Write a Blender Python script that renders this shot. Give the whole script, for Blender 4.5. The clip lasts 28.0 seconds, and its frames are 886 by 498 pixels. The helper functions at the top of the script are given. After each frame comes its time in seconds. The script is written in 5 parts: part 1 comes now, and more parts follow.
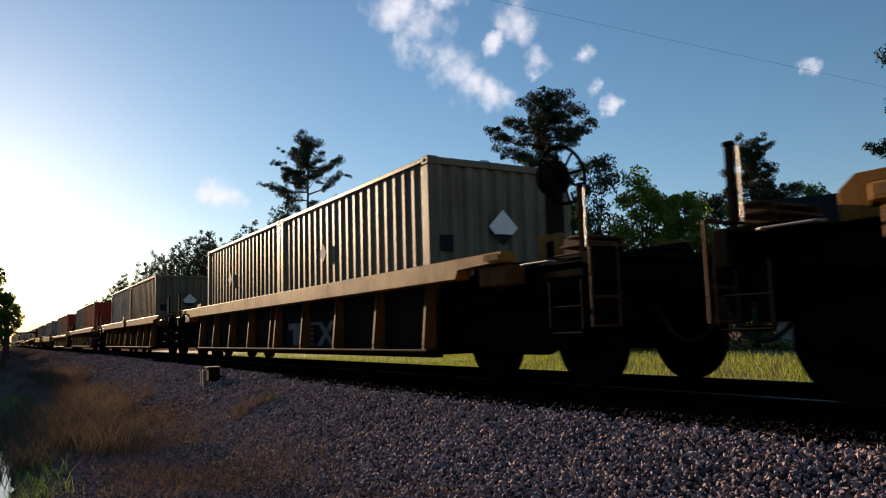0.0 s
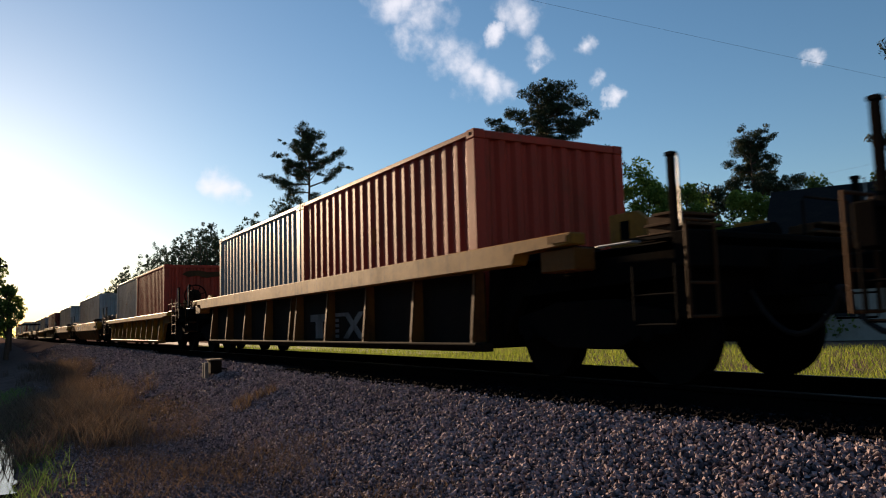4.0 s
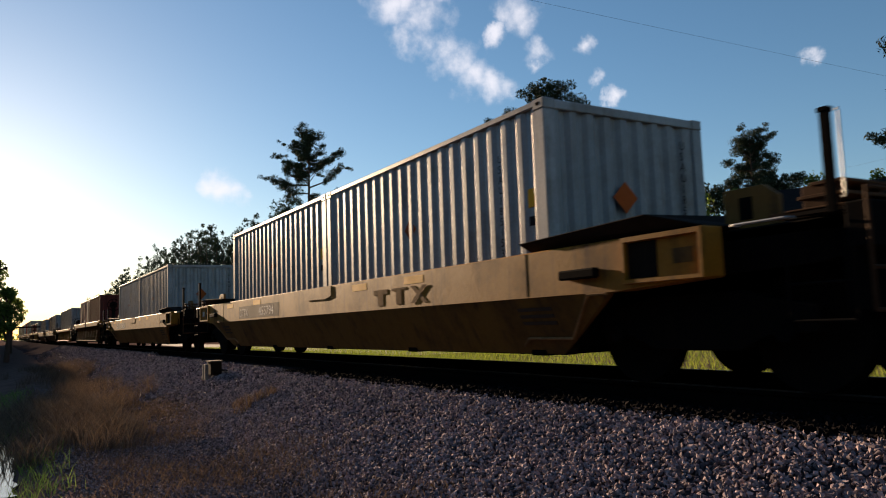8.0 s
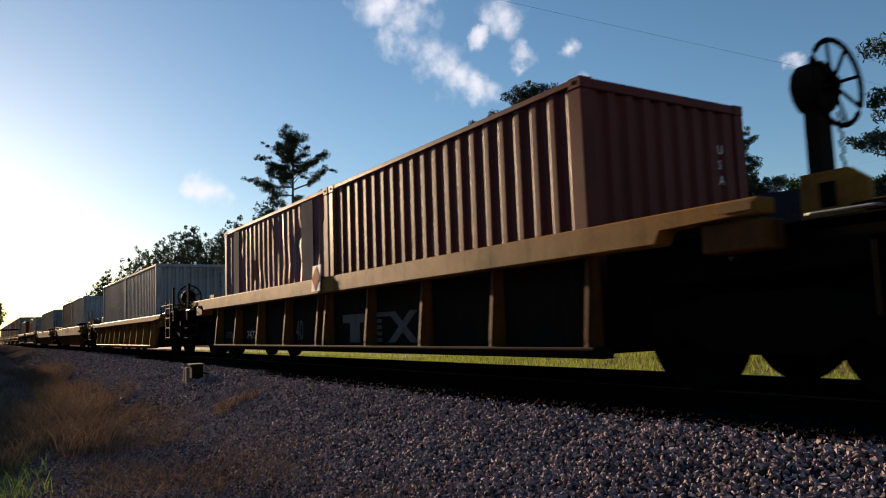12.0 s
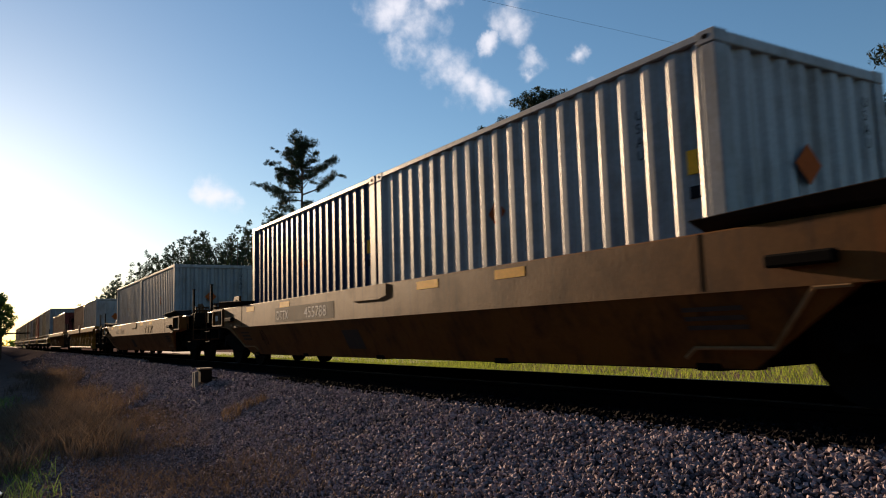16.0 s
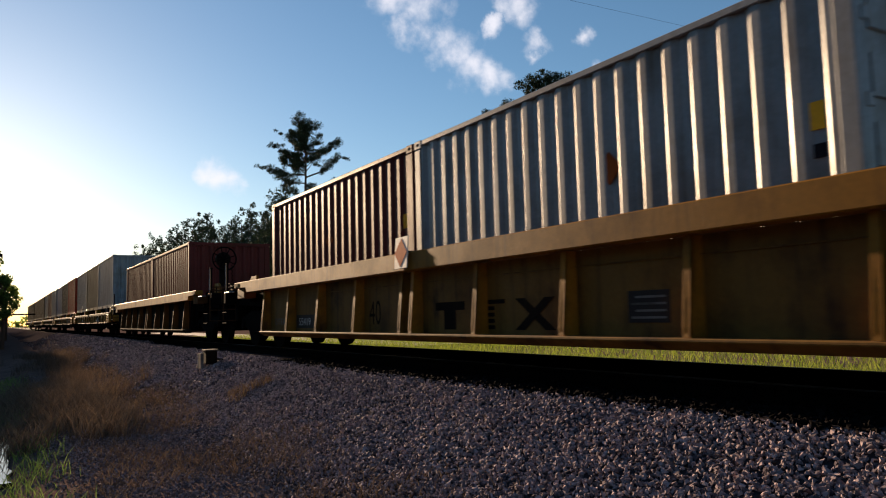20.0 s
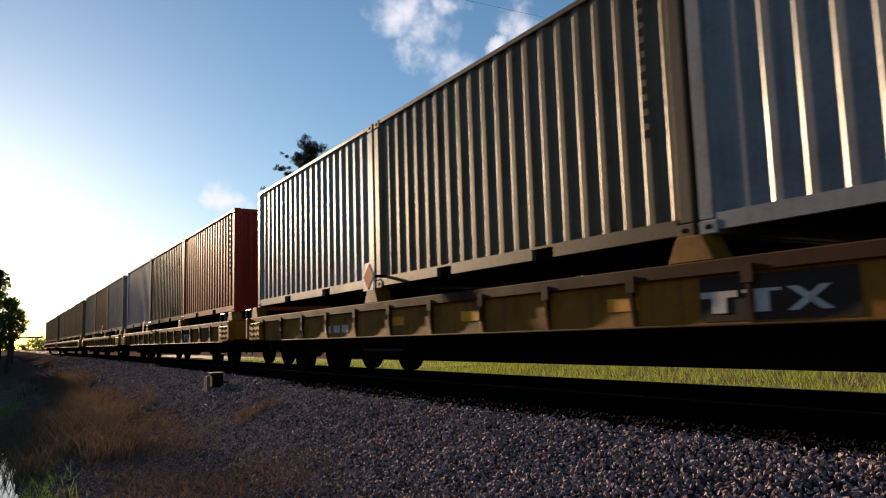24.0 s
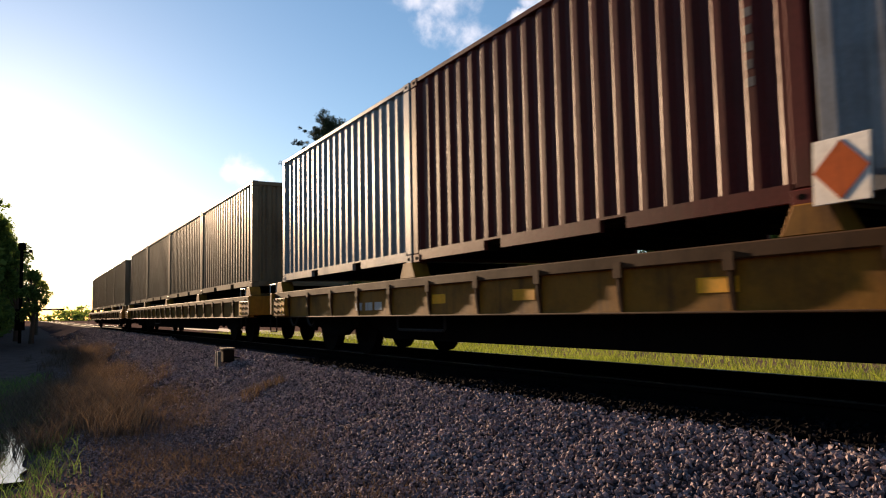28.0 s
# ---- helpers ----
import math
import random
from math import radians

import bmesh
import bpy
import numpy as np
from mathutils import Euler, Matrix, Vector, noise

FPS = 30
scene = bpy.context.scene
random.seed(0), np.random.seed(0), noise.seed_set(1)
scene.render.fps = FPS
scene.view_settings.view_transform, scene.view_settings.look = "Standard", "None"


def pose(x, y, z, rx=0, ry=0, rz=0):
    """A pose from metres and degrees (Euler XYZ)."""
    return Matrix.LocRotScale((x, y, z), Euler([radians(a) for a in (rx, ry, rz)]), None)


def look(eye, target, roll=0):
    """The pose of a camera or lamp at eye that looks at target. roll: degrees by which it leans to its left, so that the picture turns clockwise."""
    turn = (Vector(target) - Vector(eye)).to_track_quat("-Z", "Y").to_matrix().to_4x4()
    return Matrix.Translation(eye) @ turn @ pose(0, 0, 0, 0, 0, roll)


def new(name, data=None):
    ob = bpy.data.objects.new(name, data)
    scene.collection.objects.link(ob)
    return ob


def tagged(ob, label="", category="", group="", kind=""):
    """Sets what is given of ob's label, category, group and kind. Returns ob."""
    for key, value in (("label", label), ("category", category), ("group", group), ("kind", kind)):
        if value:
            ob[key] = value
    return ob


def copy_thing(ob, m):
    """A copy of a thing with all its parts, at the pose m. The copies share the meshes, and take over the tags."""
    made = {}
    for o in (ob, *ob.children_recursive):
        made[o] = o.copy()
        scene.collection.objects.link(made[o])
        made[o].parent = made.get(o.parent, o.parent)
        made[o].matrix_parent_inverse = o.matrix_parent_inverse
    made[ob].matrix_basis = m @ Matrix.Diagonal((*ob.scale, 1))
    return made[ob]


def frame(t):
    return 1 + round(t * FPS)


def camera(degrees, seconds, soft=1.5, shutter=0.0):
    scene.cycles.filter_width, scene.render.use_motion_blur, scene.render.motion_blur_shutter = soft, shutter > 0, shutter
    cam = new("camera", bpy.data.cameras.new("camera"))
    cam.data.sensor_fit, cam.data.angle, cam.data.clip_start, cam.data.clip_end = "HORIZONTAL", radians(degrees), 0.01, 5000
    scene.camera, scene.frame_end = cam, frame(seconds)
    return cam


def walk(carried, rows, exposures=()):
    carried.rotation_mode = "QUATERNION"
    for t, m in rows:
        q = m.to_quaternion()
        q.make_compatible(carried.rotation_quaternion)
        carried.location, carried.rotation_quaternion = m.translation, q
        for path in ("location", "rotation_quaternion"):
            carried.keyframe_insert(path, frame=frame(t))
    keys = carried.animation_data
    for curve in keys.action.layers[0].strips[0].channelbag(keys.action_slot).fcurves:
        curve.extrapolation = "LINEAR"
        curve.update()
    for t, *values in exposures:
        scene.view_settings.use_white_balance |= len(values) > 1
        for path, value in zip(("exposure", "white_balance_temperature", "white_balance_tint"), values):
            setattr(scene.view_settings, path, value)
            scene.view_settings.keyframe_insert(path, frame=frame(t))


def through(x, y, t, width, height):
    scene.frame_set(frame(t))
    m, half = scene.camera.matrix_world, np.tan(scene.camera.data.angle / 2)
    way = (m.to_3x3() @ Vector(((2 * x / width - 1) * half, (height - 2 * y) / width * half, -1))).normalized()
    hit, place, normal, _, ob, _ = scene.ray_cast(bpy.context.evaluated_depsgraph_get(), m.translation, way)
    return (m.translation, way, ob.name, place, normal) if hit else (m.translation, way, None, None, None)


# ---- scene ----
cam = camera(61.63, 28.0, 1.1, 0.12)
walk(cam, [
    (0.0, pose(-0.019, 0.008, 1.527, 96.37, 1.68, -30.77)),
    (0.5, pose(-0.022, -0.003, 1.542, 96.74, 1.57, -30.65)),
    (1.0, pose(-0.007, -0.003, 1.539, 96.33, 1.61, -30.61)),
    (1.5, pose(-0.037, -0.029, 1.532, 96.01, 1.41, -30.54)),
    (2.0, pose(-0.008, -0.011, 1.548, 95.60, 1.53, -30.33)),
    (2.5, pose(-0.013, -0.007, 1.534, 95.55, 1.57, -30.31)),
    (3.0, pose(-0.013, -0.004, 1.544, 95.64, 1.56, -30.41)),
    (3.5, pose(-0.014, -0.003, 1.543, 95.80, 1.68, -30.62)),
    (5.5, pose(-0.011, 0.002, 1.541, 95.19, 1.60, -30.66)),
    (6.0, pose(-0.013, -0.004, 1.546, 94.94, 1.87, -30.71)),
    (6.5, pose(-0.019, -0.004, 1.541, 95.35, 1.65, -30.50)),
    (7.0, pose(-0.005, -0.010, 1.553, 95.31, 1.75, -30.54)),
    (7.5, pose(-0.010, -0.002, 1.548, 95.75, 1.82, -30.61)),
    (8.0, pose(0.001, 0.007, 1.544, 95.77, 1.98, -30.61)),
    (8.5, pose(0.011, 0.003, 1.548, 95.97, 2.09, -31.27)),
    (9.0, pose(0.002, -0.014, 1.552, 96.25, 2.04, -31.86)),
    (9.5, pose(0.006, 0.005, 1.549, 97.07, 1.93, -31.75)),
    (10.0, pose(0.001, -0.007, 1.552, 96.97, 2.12, -31.13)),
    (10.5, pose(-0.001, -0.013, 1.547, 96.79, 1.39, -31.78)),
    (11.0, pose(0.019, 0.012, 1.552, 96.25, 1.98, -31.89)),
    (11.5, pose(0.006, 0.000, 1.542, 96.10, 1.94, -31.72)),
    (12.0, pose(0.034, 0.016, 1.550, 95.91, 2.01, -31.80)),
    (12.5, pose(0.034, 0.007, 1.545, 95.71, 2.16, -31.57)),
    (13.0, pose(0.038, 0.012, 1.551, 96.16, 2.24, -31.55)),
    (13.5, pose(0.026, 0.006, 1.554, 96.83, 2.61, -31.24)),
    (15.5, pose(0.025, 0.009, 1.554, 96.40, 1.88, -30.94)),
    (16.0, pose(0.033, 0.019, 1.548, 96.36, 1.72, -31.17)),
    (16.5, pose(0.028, 0.020, 1.558, 96.39, 1.59, -31.19)),
    (17.0, pose(0.023, 0.012, 1.546, 96.14, 1.65, -30.93)),
    (17.5, pose(0.029, 0.012, 1.543, 95.49, 1.65, -31.03)),
    (18.0, pose(0.030, 0.010, 1.553, 95.36, 1.79, -31.07)),
    (18.5, pose(0.006, 0.002, 1.555, 95.26, 1.62, -31.07)),
    (19.0, pose(0.003, 0.006, 1.552, 95.19, 1.42, -30.93)),
    (19.5, pose(-0.006, -0.011, 1.549, 95.17, 1.56, -31.02)),
    (20.0, pose(0.003, 0.009, 1.544, 95.06, 1.49, -30.94)),
    (20.5, pose(-0.007, -0.012, 1.551, 94.96, 1.61, -30.91)),
    (22.5, pose(-0.003, -0.014, 1.546, 95.39, 1.79, -30.64)),
    (23.0, pose(-0.002, -0.004, 1.549, 95.23, 1.83, -30.83)),
    (23.5, pose(0.010, -0.002, 1.561, 96.75, 2.07, -30.67)),
    (24.0, pose(-0.022, -0.023, 1.556, 96.72, 1.68, -30.50)),
    (24.5, pose(0.002, -0.004, 1.550, 95.78, 1.80, -30.79)),
    (25.0, pose(-0.000, 0.000, 1.550, 95.62, 1.87, -30.58)),
    (25.5, pose(0.001, -0.005, 1.557, 95.53, 2.06, -30.64)),
    (26.0, pose(-0.001, 0.008, 1.551, 95.55, 2.11, -30.49)),
    (26.5, pose(0.000, 0.013, 1.543, 95.37, 1.94, -30.30)),
    (27.0, pose(0.013, 0.005, 1.552, 94.98, 2.24, -30.57)),
    (27.5, pose(0.080, -0.009, 1.560, 94.36, 2.55, -30.61)),
    (28.0, pose(0.189, -0.091, 1.625, 94.83, 1.12, -29.04)),
], [(0.0, 1.27, 6050, 14), (27.2, 1.27, 6050, 14), (28.0, 1.58, 6250, 17)])

CX, RZ, EYE = 6.07, 1.03, 1.55          # track centre, top of rail, eye height
SUN_AZ, SUN_EL = -3.4, 11.0             # degrees from the track's direction towards the near side; height


def heading(az, el, dist=1.0):
    a, e = radians(az), radians(el)
    return Vector((math.sin(a) * math.cos(e), math.cos(a) * math.cos(e), math.sin(e))) * dist


def spot(az, dist):
    return math.sin(radians(az)) * dist, math.cos(radians(az)) * dist


def rise(el, dist):
    return EYE + dist * math.tan(radians(el))


# ---- world and sun ----
def make_world():
    w = bpy.data.worlds.new("sky")
    scene.world = w
    w.use_nodes = True
    nt = w.node_tree
    nt.nodes.clear()
    out = nt.nodes.new("ShaderNodeOutputWorld")
    bg = nt.nodes.new("ShaderNodeBackground")
    sky = nt.nodes.new("ShaderNodeTexSky")
    sky.sky_type, sky.sun_disc = "NISHITA", False
    sky.sun_elevation, sky.sun_rotation = radians(SUN_EL), radians(SUN_AZ)
    sky.air_density, sky.dust_density, sky.ozone_density = 1.0, 0.2, 2.0
    bg.inputs["Strength"].default_value = SKY
    tc = nt.nodes.new("ShaderNodeTexCoord")
    warp, bent = nt.nodes.new("ShaderNodeTexNoise"), nt.nodes.new("ShaderNodeVectorMath")
    warp.inputs["Scale"].default_value, warp.inputs["Detail"].default_value, warp.inputs["Roughness"].default_value = 24, 5, 0.6
    nt.links.new(tc.outputs["Generated"], warp.inputs["Vector"])
    bent.operation = "MULTIPLY_ADD"
    nt.links.new(warp.outputs["Color"], bent.inputs[0])
    bent.inputs[1].default_value = (0.055, 0.055, 0.055)
    shift = nt.nodes.new("ShaderNodeVectorMath")
    shift.operation = "SUBTRACT"
    nt.links.new(tc.outputs["Generated"], shift.inputs[0])
    shift.inputs[1].default_value = (0.0275, 0.0275, 0.0275)
    nt.links.new(shift.outputs[0], bent.inputs[2])
    nz = nt.nodes.new("ShaderNodeTexNoise")
    nz.inputs["Scale"].default_value, nz.inputs["Detail"].default_value, nz.inputs["Roughness"].default_value = 20, 6, 0.52
    nt.links.new(tc.outputs["Generated"], nz.inputs["Vector"])
    best = None
    for az, el, r in CLOUDS:
        ds = nt.nodes.new("ShaderNodeVectorMath")
        ds.operation = "DISTANCE"
        nt.links.new(bent.outputs[0], ds.inputs[0])
        ds.inputs[1].default_value = heading(az, el)
        mr = nt.nodes.new("ShaderNodeMapRange")
        mr.inputs["From Min"].default_value, mr.inputs["From Max"].default_value = 0.0, radians(r) * 2.3
        mr.inputs["To Min"].default_value, mr.inputs["To Max"].default_value = 1.0, 0.0
        nt.links.new(ds.outputs["Value"], mr.inputs["Value"])
        if best is None:
            best = mr.outputs["Result"]
        else:
            mx = nt.nodes.new("ShaderNodeMath")
            mx.operation = "MAXIMUM"
            nt.links.new(best, mx.inputs[0])
            nt.links.new(mr.outputs["Result"], mx.inputs[1])
            best = mx.outputs[0]
    ad = nt.nodes.new("ShaderNodeMath")
    ad.operation = "MULTIPLY_ADD"
    nt.links.new(nz.outputs["Fac"], ad.inputs[0])
    ad.inputs[1].default_value = 2.6
    nt.links.new(best, ad.inputs[2])
    th = nt.nodes.new("ShaderNodeMapRange")
    th.interpolation_type = "SMOOTHSTEP"
    th.inputs["From Min"].default_value, th.inputs["From Max"].default_value = 1.42, 2.62
    th.inputs["To Max"].default_value = 0.85
    nt.links.new(ad.outputs[0], th.inputs["Value"])
    gate = nt.nodes.new("ShaderNodeMath")
    gate.operation = "MULTIPLY"
    gmr = nt.nodes.new("ShaderNodeMapRange")
    gmr.inputs["From Max"].default_value = 0.25
    nt.links.new(best, gmr.inputs["Value"])
    nt.links.new(th.outputs["Result"], gate.inputs[0])
    nt.links.new(gmr.outputs["Result"], gate.inputs[1])
    mix = nt.nodes.new("ShaderNodeMix")
    mix.data_type = "RGBA"
    nt.links.new(gate.outputs[0], mix.inputs["Factor"])
    air = nt.nodes.new("ShaderNodeHueSaturation")
    air.inputs["Hue"].default_value, air.inputs["Saturation"].default_value = 0.494, 1.1
    nt.links.new(sky.outputs["Color"], air.inputs["Color"])
    nt.links.new(air.outputs["Color"], mix.inputs["A"])
    mix.inputs["B"].default_value = CLOUD_COLOUR
    nt.links.new(mix.outputs["Result"], bg.inputs["Color"])
    nt.links.new(bg.outputs[0], out.inputs[0])


SKY = 0.050
CLOUD_COLOUR = (8.6, 8.2, 8.0, 1)
CLOUDS = [(27.2, 24.3, 1.15), (28.8, 24.4, 0.9), (30.2, 23.5, 1.25), (31.4, 24.6, 0.8), (28.6, 21.7, 0.95), (30.0, 21.3, 1.0), (31.4, 20.9, 1.15), (32.6, 20.0, 0.95), (33.8, 18.9, 1.05),
          (35.4, 18.2, 0.95), (37.6, 23.1, 0.95), (35.3, 21.5, 0.5), (38.7, 20.3, 0.75), (42.3, 20.1, 0.55), (43.1, 18.2, 0.45), (44.8, 16.7, 0.42), (38.4, 19.2, 0.45),
          (13.6, 10.75, 0.6), (14.3, 10.6, 0.7), (15.0, 10.45, 0.65), (58.3, 17.4, 0.40)]
make_world()

sun = new("sun", bpy.data.lights.new("sun", "SUN"))
sun.data.energy, sun.data.angle, sun.data.color = 5.0, radians(0.6), (1.0, 0.69, 0.39)
sun.matrix_world = look(heading(SUN_AZ, SUN_EL, 300), (0, 0, 0))


# ---- materials ----
def socket(node, name, value):
    node.inputs[name].default_value = value


def paint(name, base, dirt=(0.06, 0.05, 0.04), amount=0.35, rough=0.5, metal=0.0, scale=1.0, bump=0.15, streak=True, hue=0.15, spec=0.12, cover=0.47):
    """Weathered surface: two scales of stains, drip streaks, fine relief, and a shade of its own for each object."""
    m = bpy.data.materials.new(name)
    m.use_nodes = True
    nt = m.node_tree
    b = nt.nodes["Principled BSDF"]
    tc, info = nt.nodes.new("ShaderNodeTexCoord"), nt.nodes.new("ShaderNodeObjectInfo")
    off = nt.nodes.new("ShaderNodeVectorMath")
    off.operation = "MULTIPLY_ADD"
    nt.links.new(info.outputs["Random"], off.inputs[0])
    off.inputs[1].default_value = (37, 53, 19)
    nt.links.new(tc.outputs["Object"], off.inputs[2])
    big, fine = nt.nodes.new("ShaderNodeTexNoise"), nt.nodes.new("ShaderNodeTexNoise")
    socket(big, "Scale", 1.3 * scale), socket(big, "Detail", 6), socket(big, "Roughness", 0.65)
    socket(fine, "Scale", 24 * scale), socket(fine, "Detail", 5), socket(fine, "Roughness", 0.7)
    mp = nt.nodes.new("ShaderNodeMapping")
    mp.inputs["Scale"].default_value = (5, 5, 0.45) if streak else (3, 3, 3)
    drip = nt.nodes.new("ShaderNodeTexNoise")
    socket(drip, "Scale", 1.6 * scale), socket(drip, "Detail", 4)
    nt.links.new(off.outputs[0], mp.inputs["Vector"])
    nt.links.new(mp.outputs[0], drip.inputs["Vector"])
    nt.links.new(off.outputs[0], big.inputs["Vector"])
    nt.links.new(off.outputs[0], fine.inputs["Vector"])
    r1 = nt.nodes.new("ShaderNodeMapRange")
    socket(r1, "From Min", cover), socket(r1, "From Max", cover + 0.2), socket(r1, "To Max", amount)
    nt.links.new(big.outputs["Fac"], r1.inputs["Value"])
    r2 = nt.nodes.new("ShaderNodeMapRange")
    socket(r2, "From Min", 0.53), socket(r2, "From Max", 0.76), socket(r2, "To Max", amount * 0.9)
    nt.links.new(drip.outputs["Fac"], r2.inputs["Value"])
    add = nt.nodes.new("ShaderNodeMath")
    add.operation, add.use_clamp = "ADD", True
    nt.links.new(r1.outputs[0], add.inputs[0])
    nt.links.new(r2.outputs[0], add.inputs[1])
    tone = nt.nodes.new("ShaderNodeMapRange")
    socket(tone, "From Min", 0.3), socket(tone, "From Max", 0.7), socket(tone, "To Min", 0.86), socket(tone, "To Max", 1.1)
    nt.links.new(fine.outputs["Fac"], tone.inputs["Value"])
    own = nt.nodes.new("ShaderNodeMapRange")
    socket(own, "To Min", 1 - hue), socket(own, "To Max", 1 + hue)
    nt.links.new(info.outputs["Random"], own.inputs["Value"])
    tt = nt.nodes.new("ShaderNodeMath")
    tt.operation = "MULTIPLY"
    nt.links.new(tone.outputs[0], tt.inputs[0])
    nt.links.new(own.outputs[0], tt.inputs[1])
    mul = nt.nodes.new("ShaderNodeVectorMath")
    mul.operation = "SCALE"
    mul.inputs[0].default_value = base
    nt.links.new(tt.outputs[0], mul.inputs["Scale"])
    mix = nt.nodes.new("ShaderNodeMix")
    mix.data_type = "RGBA"
    nt.links.new(add.outputs[0], mix.inputs["Factor"])
    nt.links.new(mul.outputs[0], mix.inputs["A"])
    mix.inputs["B"].default_value = (*dirt, 1)
    nt.links.new(mix.outputs["Result"], b.inputs["Base Color"])
    rr = nt.nodes.new("ShaderNodeMapRange")
    socket(rr, "To Min", max(0.05, rough - 0.12)), socket(rr, "To Max", min(1, rough + 0.22))
    nt.links.new(big.outputs["Fac"], rr.inputs["Value"])
    nt.links.new(rr.outputs[0], b.inputs["Roughness"])
    socket(b, "Metallic", metal), socket(b, "Specular IOR Level", spec)
    bp = nt.nodes.new("ShaderNodeBump")
    socket(bp, "Strength", bump), socket(bp, "Distance", 0.01)
    nt.links.new(fine.outputs["Fac"], bp.inputs["Height"])
    nt.links.new(bp.outputs[0], b.inputs["Normal"])
    return m


def islands(name, dark, light, rough=0.9, through=0.0, spec=0.3):
    """Many small pieces in one mesh, each with a shade of its own; through: light that passes a leaf."""
    m = bpy.data.materials.new(name)
    m.use_nodes = True
    nt = m.node_tree
    b, out = nt.nodes["Principled BSDF"], nt.nodes["Material Output"]
    g = nt.nodes.new("ShaderNodeNewGeometry")
    info = nt.nodes.new("ShaderNodeObjectInfo")
    sm = nt.nodes.new("ShaderNodeMath")
    sm.operation = "ADD"
    nt.links.new(g.outputs["Random Per Island"], sm.inputs[0])
    nt.links.new(info.outputs["Random"], sm.inputs[1])
    fr = nt.nodes.new("ShaderNodeMath")
    fr.operation = "FRACT"
    nt.links.new(sm.outputs[0], fr.inputs[0])
    ramp = nt.nodes.new("ShaderNodeValToRGB")
    ramp.color_ramp.elements[0].color, ramp.color_ramp.elements[1].color = (*dark, 1), (*light, 1)
    nt.links.new(fr.outputs[0], ramp.inputs["Fac"])
    nz = nt.nodes.new("ShaderNodeTexNoise")
    socket(nz, "Scale", 30), socket(nz, "Detail", 4)
    tcn = nt.nodes.new("ShaderNodeTexCoord")
    nt.links.new(tcn.outputs["Object"], nz.inputs["Vector"])
    tn = nt.nodes.new("ShaderNodeMapRange")
    socket(tn, "From Min", 0.3), socket(tn, "From Max", 0.7), socket(tn, "To Min", 0.75), socket(tn, "To Max", 1.2)
    nt.links.new(nz.outputs["Fac"], tn.inputs["Value"])
    sc = nt.nodes.new("ShaderNodeVectorMath")
    sc.operation = "SCALE"
    nt.links.new(ramp.outputs["Color"], sc.inputs[0])
    nt.links.new(tn.outputs[0], sc.inputs["Scale"])
    nt.links.new(sc.outputs[0], b.inputs["Base Color"])
    socket(b, "Roughness", rough), socket(b, "Specular IOR Level", spec)
    if through:
        tr, mx = nt.nodes.new("ShaderNodeBsdfTranslucent"), nt.nodes.new("ShaderNodeMixShader")
        nt.links.new(sc.outputs[0], tr.inputs["Color"])
        socket(mx, "Fac", through)
        nt.links.new(b.outputs[0], mx.inputs[1])
        nt.links.new(tr.outputs[0], mx.inputs[2])
        nt.links.new(mx.outputs[0], out.inputs["Surface"])
    return m


